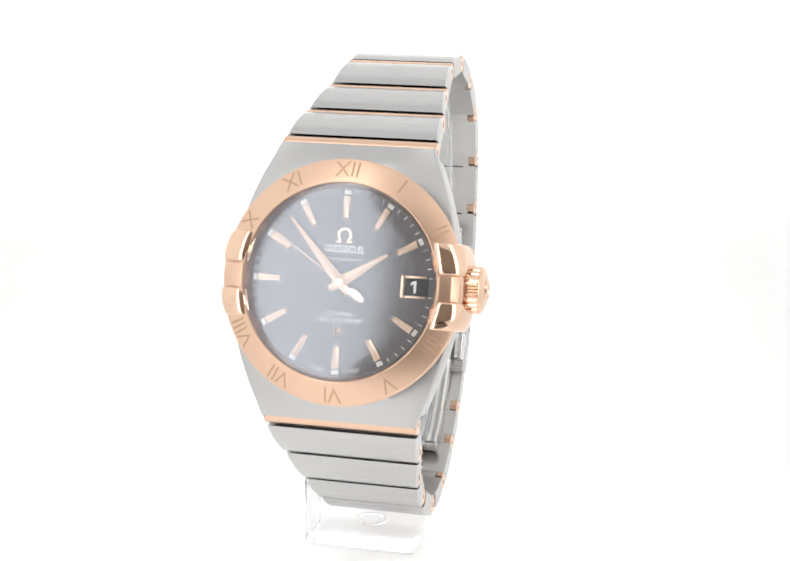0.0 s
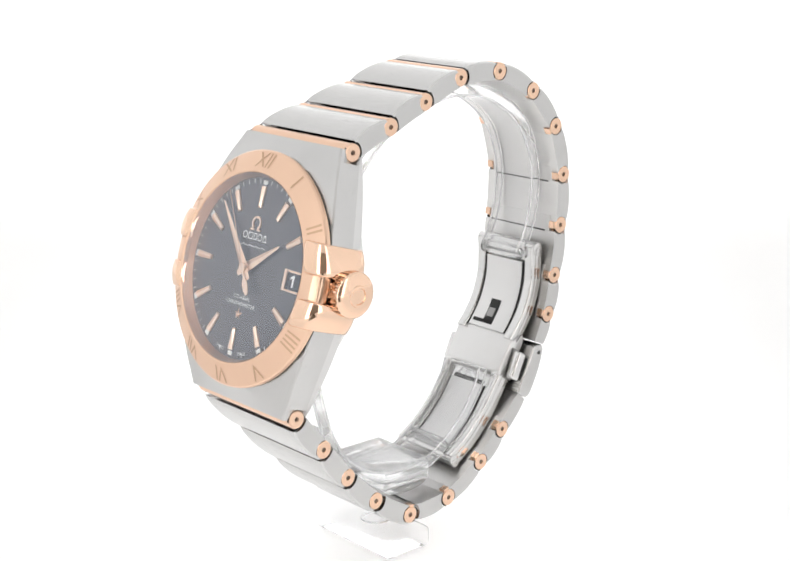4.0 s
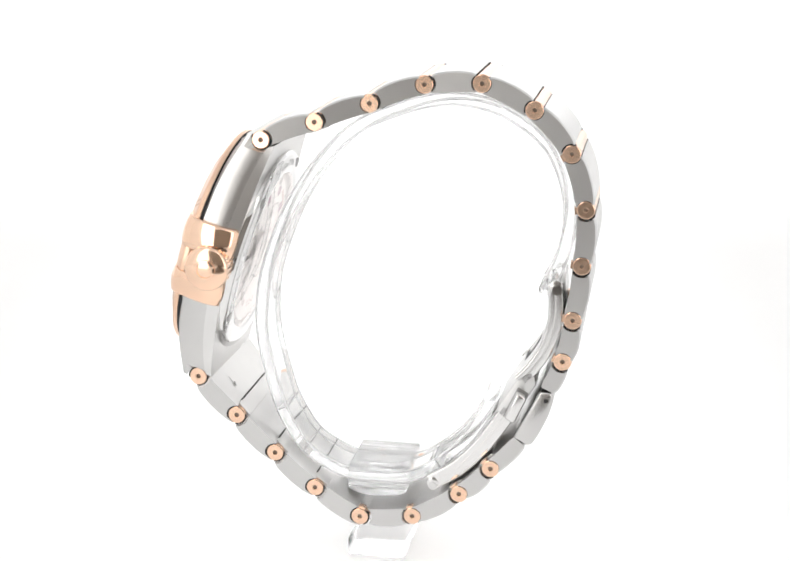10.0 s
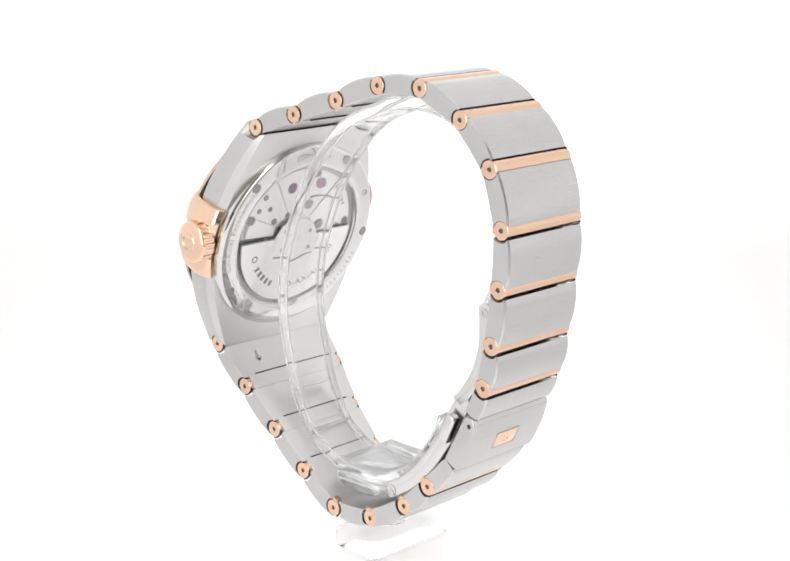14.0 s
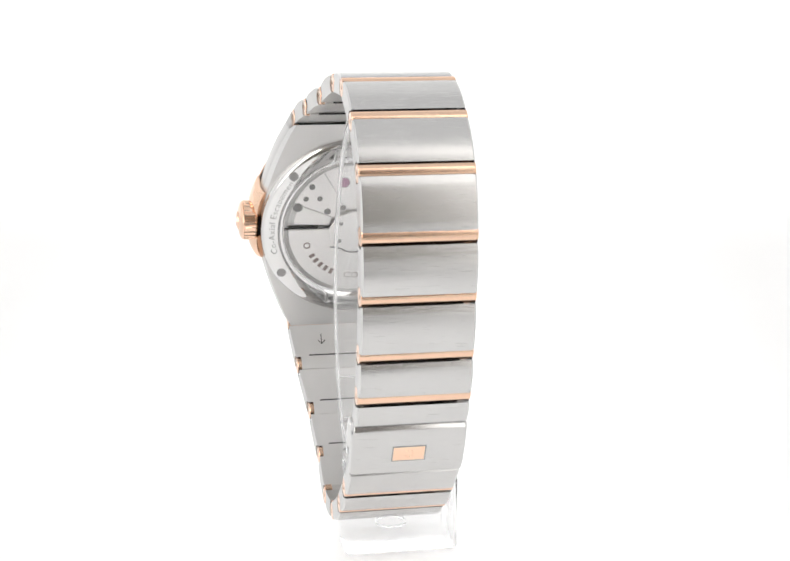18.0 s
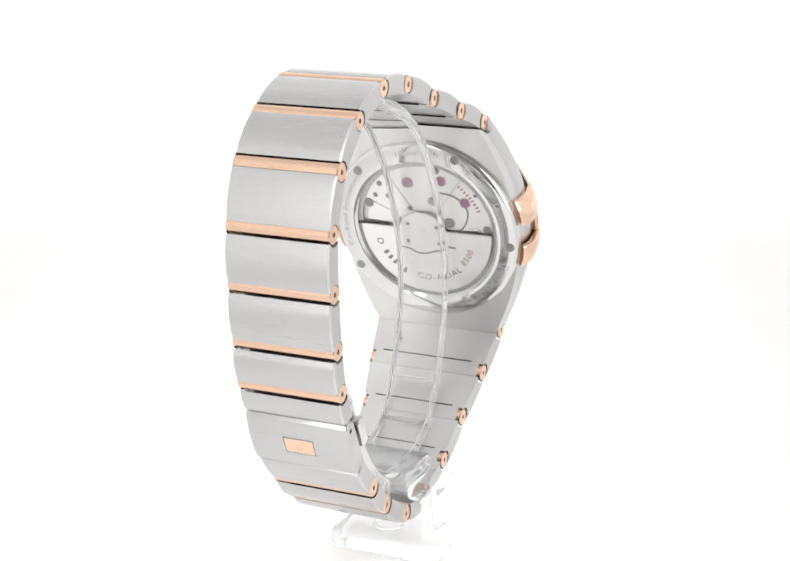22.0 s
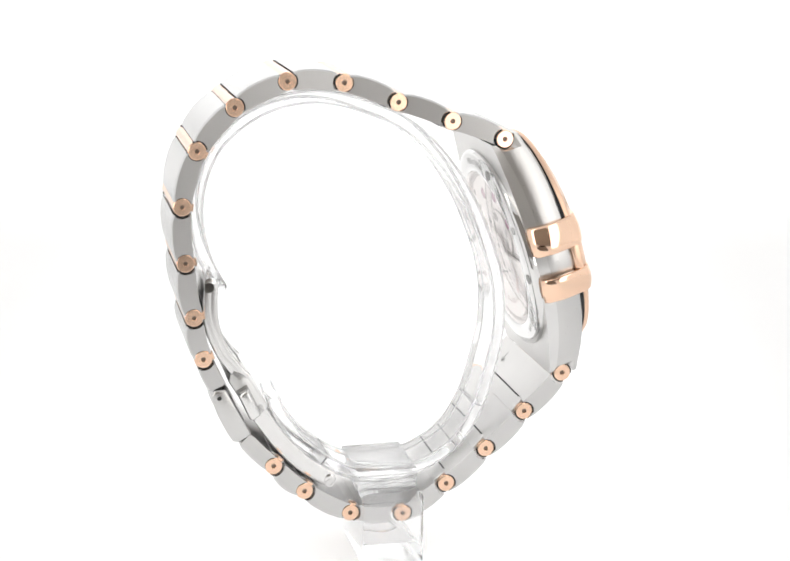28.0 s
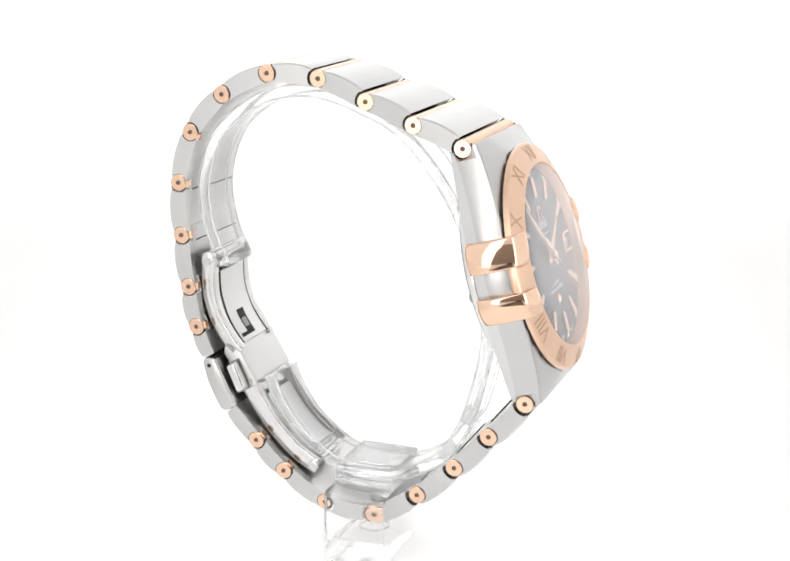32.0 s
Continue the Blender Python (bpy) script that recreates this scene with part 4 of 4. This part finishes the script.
part("clasp_inlay", prism([(-2.4, -1.38), (2.4, -1.38), (2.4, 1.38), (-2.4, 1.38)], -0.55, 0.06, 0.1, "z"), GOLD_POLISHED, clasp, "small rose gold inlay plate on the clasp", CLF)
_em = lathe([(0.55, 0.04), (0.6, 0.12), (0.75, 0.12), (0.8, 0.04)], 28)
part("emblem", _em, GOLD_POLISHED, clasp, "raised round emblem on the inlay", CLF)
part("inlay_gap", prism([(-2.58, -1.54), (2.58, -1.54), (2.58, 1.54), (-2.58, 1.54)], -0.55, 0.03, 0.0, "z"), NOTCH_STEEL, clasp, "dark gap round the inlay", CLF)
for _s in (-1, 1):
    bm = lathe([(0, 0.0), (0.36, 0.0), (0.36, 0.04), (0, 0.04)], 16, closed=False)
    bm.transform(Matrix.Translation((27.9, _s * 8.52, Z0 - 77.55)) @ Matrix.Rotation(radians(-90 * _s), 4, "X"))
    part("hole", bm, DARK, clasp, "small dark pin hole")

UP = smooth_path(wz([(28.75, -59.3), (29.0, -63.0), (28.7, -66.5), (27.4, -70.3), (25.3, -73.5), (23.9, -75.0)]), 5)
blade_a = part("clasp_blade", strip(UP, [(o + 0.2, y) for o, y in round_section(1.5, 13.2, 0.25)]), STEEL_CLASP, watch, "polished steel folding blade of the clasp")
for _s in (-1, 1):
    part("rail", strip([(x - 0.75, z) for x, z in UP], [(o, y + _s * 5.65) for o, y in round_section(1.3, 1.9, 0.3)]), STEEL_CLASP, blade_a, "polished rail along the clasp blade")
IN = [(x - 1.25, z) for x, z in UP[4:-3]]
part("inner_plate", strip(IN, round_section(0.4, 8.4, 0.12)), STEEL_CLASP2, blade_a, "satin plate inside the clasp blade")
part("slot", strip([(x - 0.24, z) for x, z in IN[10:17]], [(o, y + 0.25) for o, y in round_section(0.1, 2.3, 0.02)]), DARK, blade_a, "dark slot in the clasp blade")
part("slot", strip([(x - 0.24, z) for x, z in IN[15:17]], [(o, y + 1.4) for o, y in round_section(0.1, 4.6, 0.02)]), DARK, blade_a, "dark gap at the foot of the plate")
part("tongue", strip([(x - 0.3, z) for x, z in IN[12:15]], [(o, y + 0.45) for o, y in round_section(0.12, 1.5, 0.02)]), NOTCH_STEEL, blade_a, "small steel tongue in the slot")
for _s in (-1, 1):
    part("groove", strip([(x - 0.1, z) for x, z in IN], [(o, y + _s * 4.4) for o, y in round_section(0.1, 0.34, 0.02)]), DARK, blade_a, "dark groove beside the blade's plate")
    bm = lathe([(0, 0.0), (0.42, 0.0), (0.42, 0.05), (0.62, 0.05), (0.62, 0.0), (0.80, 0.0), (0.80, -0.3)], 20, closed=False)
    bm.transform(Matrix.Translation((28.9, _s * 6.78, Z0 - 60.1)) @ Matrix.Rotation(radians(-90 * _s), 4, "X"))
    part("rivet", bm, STEEL_POLISHED, blade_a, "polished round rivet head of the hinge")
part("hinge", prism([(28.75 + 1.05 * math.cos(a), Z0 - 59.6 + 1.05 * math.sin(a)) for a in [2 * math.pi * k / 18 for k in range(18)]], -6.75, 6.75, 0.12, "y"), STEEL_CLASP, blade_a, "polished hinge roll")
LOW = smooth_path(wz([(22.0, -80.2), (20.0, -83.4), (17.2, -87.3), (13.6, -90.9), (9.9, -93.3)]), 5)
blade_b = part("clasp_blade", strip(LOW, [(o + 0.42, y) for o, y in round_section(1.95, 13.2, 0.25)]), STEEL_CLASP, watch, "polished steel folding blade of the clasp")
for _s in (-1, 1):
    part("rail", strip([(x - 0.6, z + 0.45) for x, z in LOW], [(o, y + _s * 5.65) for o, y in round_section(1.3, 1.9, 0.3)]), STEEL_CLASP, blade_b, "polished rail along the clasp blade")
LOW_IN = [(x - 0.48, z + 0.36) for x, z in LOW[5:-2]]
part("groove", strip(LOW_IN, round_section(0.1, 8.3, 0.02)), DARK, blade_b, "dark groove round the blade's plate")
part("inner_plate", strip([(x - 0.06, z + 0.05) for x, z in LOW_IN], round_section(0.14, 7.4, 0.04)), STEEL_CLASP2, blade_b, "satin plate inside the clasp blade")
part("slot", strip([(x - 0.55, z + 0.4) for x, z in LOW[4:6]], round_section(0.1, 6.6, 0.02)), DARK, blade_b, "dark slot in the clasp blade")
part("hinge", prism([(9.9 + 0.95 * math.cos(a), Z0 - 93.4 + 0.95 * math.sin(a)) for a in [2 * math.pi * k / 18 for k in range(18)]], -6.75, 6.75, 0.12, "y"), STEEL_CLASP, blade_b, "polished hinge roll")
bridge = part("clasp_bridge", prism(wz([(25.6, -73.3), (23.4, -74.4), (20.0, -79.9), (20.2, -80.9), (21.6, -82.0), (22.7, -81.6), (26.2, -75.6)]), -6.6, 6.6, 0.3, "y", 3), STEEL_CLASP2, watch, "satin steel bridge block of the clasp", angle=40)
for _s in (-1, 1):
    button = wz([(23.3, -76.35), (25.0, -77.3), (22.9, -82.0), (21.2, -80.95)])
    mid = (23.1, Z0 - 79.15)
    for name, k, y0, y1, mat, lab in (("button_gap", 1.05, 6.56, 6.70, NOTCH_STEEL, "dark gap round the push button"), ("push_button", 0.97, 6.8, 8.55, STEEL_CLASP, "polished oblong push button of the clasp")):
        shape = [(mid[0] + (x - mid[0]) * k, mid[1] + (z - mid[1]) * k) for x, z in button]
        part(name, prism(shape, min(_s * y0, _s * y1), max(_s * y0, _s * y1), 0.0 if mat is NOTCH_STEEL else 0.5, "y", 4), mat, bridge, lab, angle=40)
    bm = lathe([(0, 0.0), (0.40, 0.0), (0.40, 0.05), (0.58, 0.05), (0.58, 0.0), (0.74, 0.0), (0.74, -0.3)], 20, closed=False)
    bm.transform(Matrix.Translation((9.95, _s * 6.78, Z0 - 93.9)) @ Matrix.Rotation(radians(-90 * _s), 4, "X"))
    part("rivet", bm, STEEL_POLISHED, blade_b, "polished round rivet head of the hinge")

# ---- clear stand ----
stand = tagged(new("display_stand"), "clear acrylic C-shaped watch stand with a square foot", "stand")
RING = smooth_path(wz([(26.9, -60.7), (28.2, -58.3), (29.5, -54.7), (30.2, -50.7), (30.2, -47.1), (29.3, -43.0), (27.3, -38.8), (24.2, -35.6), (20.0, -33.0), (15.9, -31.7), (11.3, -31.3), (6.8, -32.0), (2.7, -33.4), (-2.0, -35.4),
                       (-6.2, -38.6), (-10.2, -43.2), (-12.8, -47.2), (-14.9, -51.2), (-17.2, -57.1), (-18.5, -61.8), (-19.0, -67.0), (-18.8, -71.4), (-17.9, -75.9), (-16.2, -82.1), (-14.4, -86.0), (-11.8, -89.8), (-8.4, -92.1),
                       (-4.8, -93.6), (0.9, -94.2), (6.2, -93.4), (10.2, -91.1), (14.2, -87.6), (16.6, -84.2), (18.0, -81.6), (18.6, -79.6)]), 4)
ring = part("ring", strip(RING, round_section(2.0, 8.6, 0.25)), ACRYLIC, stand, "clear open acrylic ring inside the bracelet")
tip = [(RING[0][0] + 1.05 * math.cos(a), RING[0][1] + 1.05 * math.sin(a)) for a in [2 * math.pi * k / 20 for k in range(20)]]
part("tip", prism(tip, -4.3, 4.3, 0.2, "y"), ACRYLIC, ring, "rounded thick end of the clear ring", angle=40)
for _s in (-1, 1):
    for _o in (-0.88, 0.88):
        part("edge", strip(RING, [(o + _o, y + _s * 4.16) for o, y in round_section(0.36, 0.36, 0.1)]), FROSTED, ring, "whitish polished edge of the ring")
for _i in (93, 100, 120):
    _a, _b2 = Vector(RING[_i]), Vector(RING[_i + 1])
    _m = _a + (_b2 - _a) * 0.22
    part("rib", strip([tuple(_a), tuple(_m)], round_section(2.08, 8.2, 0.1)), FROSTED, ring, "faint moulded rib across the ring")
BRACKET = [(7.8, -94.6), (13.0, -94.6), (13.0, -107.9), (-6.0, -107.9), (-6.0, -104.2), (10.2, -104.2), (10.2, -97.2), (7.8, -97.2)]
part("bracket", prism([(y, z + Z0) for y, z in BRACKET], -4.4, 5.4, 0.9, "x", 4), FAINT, stand, "clear acrylic bracket with upright and foot")
part("block", box(-4.5, 5.5, -5.0, 7.7, Z0 - 95.6, Z0 - 92.2, 0.2, 2), MILKY, stand, "clear block that holds the ring")
LENS = [(-4.4, -95.7), (-4.4, -96.0)] + [(0.5 + 4.7 * math.sin(radians(a)), -96.0 - 1.2 * math.cos(radians(a))) for a in range(-75, 76, 15)] + [(5.4, -96.0), (5.4, -95.7)]
for _y0, _y1 in ((-5.22, -4.98), (7.68, 7.92)):
    for _h in (-93.0, -94.4, -95.5):
        part("rib", box(-4.3, 5.3, _y0, _y1, Z0 + _h - 0.16, Z0 + _h + 0.16, 0.06, 1), FROSTED, stand, "moulded rib on the clear block")
part("block_foot", prism(wz(LENS), -4.9, 7.6, 0.08, "y", 1), MILKY, stand, "rounded clear underside of the block", angle=25)
bm = lathe([(2.1, 0.03), (2.6, 0.03), (2.6, 0.25), (2.45, 0.32), (2.25, 0.32), (2.1, 0.25)], 40)
bm.transform(Matrix.Translation((0.4, 2.5, Z0 - 104.2)))
part("boss", bm, ACRYLIC, stand, "round clear boss on the foot")

for _o in stand.children_recursive:
    _o.visible_shadow = False
for _o in watch.children:
    if _o.name.startswith(("crystal", "back_window")):
        _o.visible_shadow = False


# ---- movement of the things ----
def turn(t):
    return pose(0, 0, 0, 0, 0, -8.654 * (t - 9.0) + 0.02)


SEAT = pose(0, -0.000804, 0, 0, 0, -1.453)


def motions():
    times = [2.0 * k for k in range(17)]
    walk(watch, [(t, turn(t) @ SEAT) for t in times])
    walk(stand, [(t, turn(t) @ SEAT) for t in times])
    walk(second_hand, [(t, CASE @ pose(0, 0, 0, 0, 0, 56.3 - 6.0 * t)) for t in times])


motions()
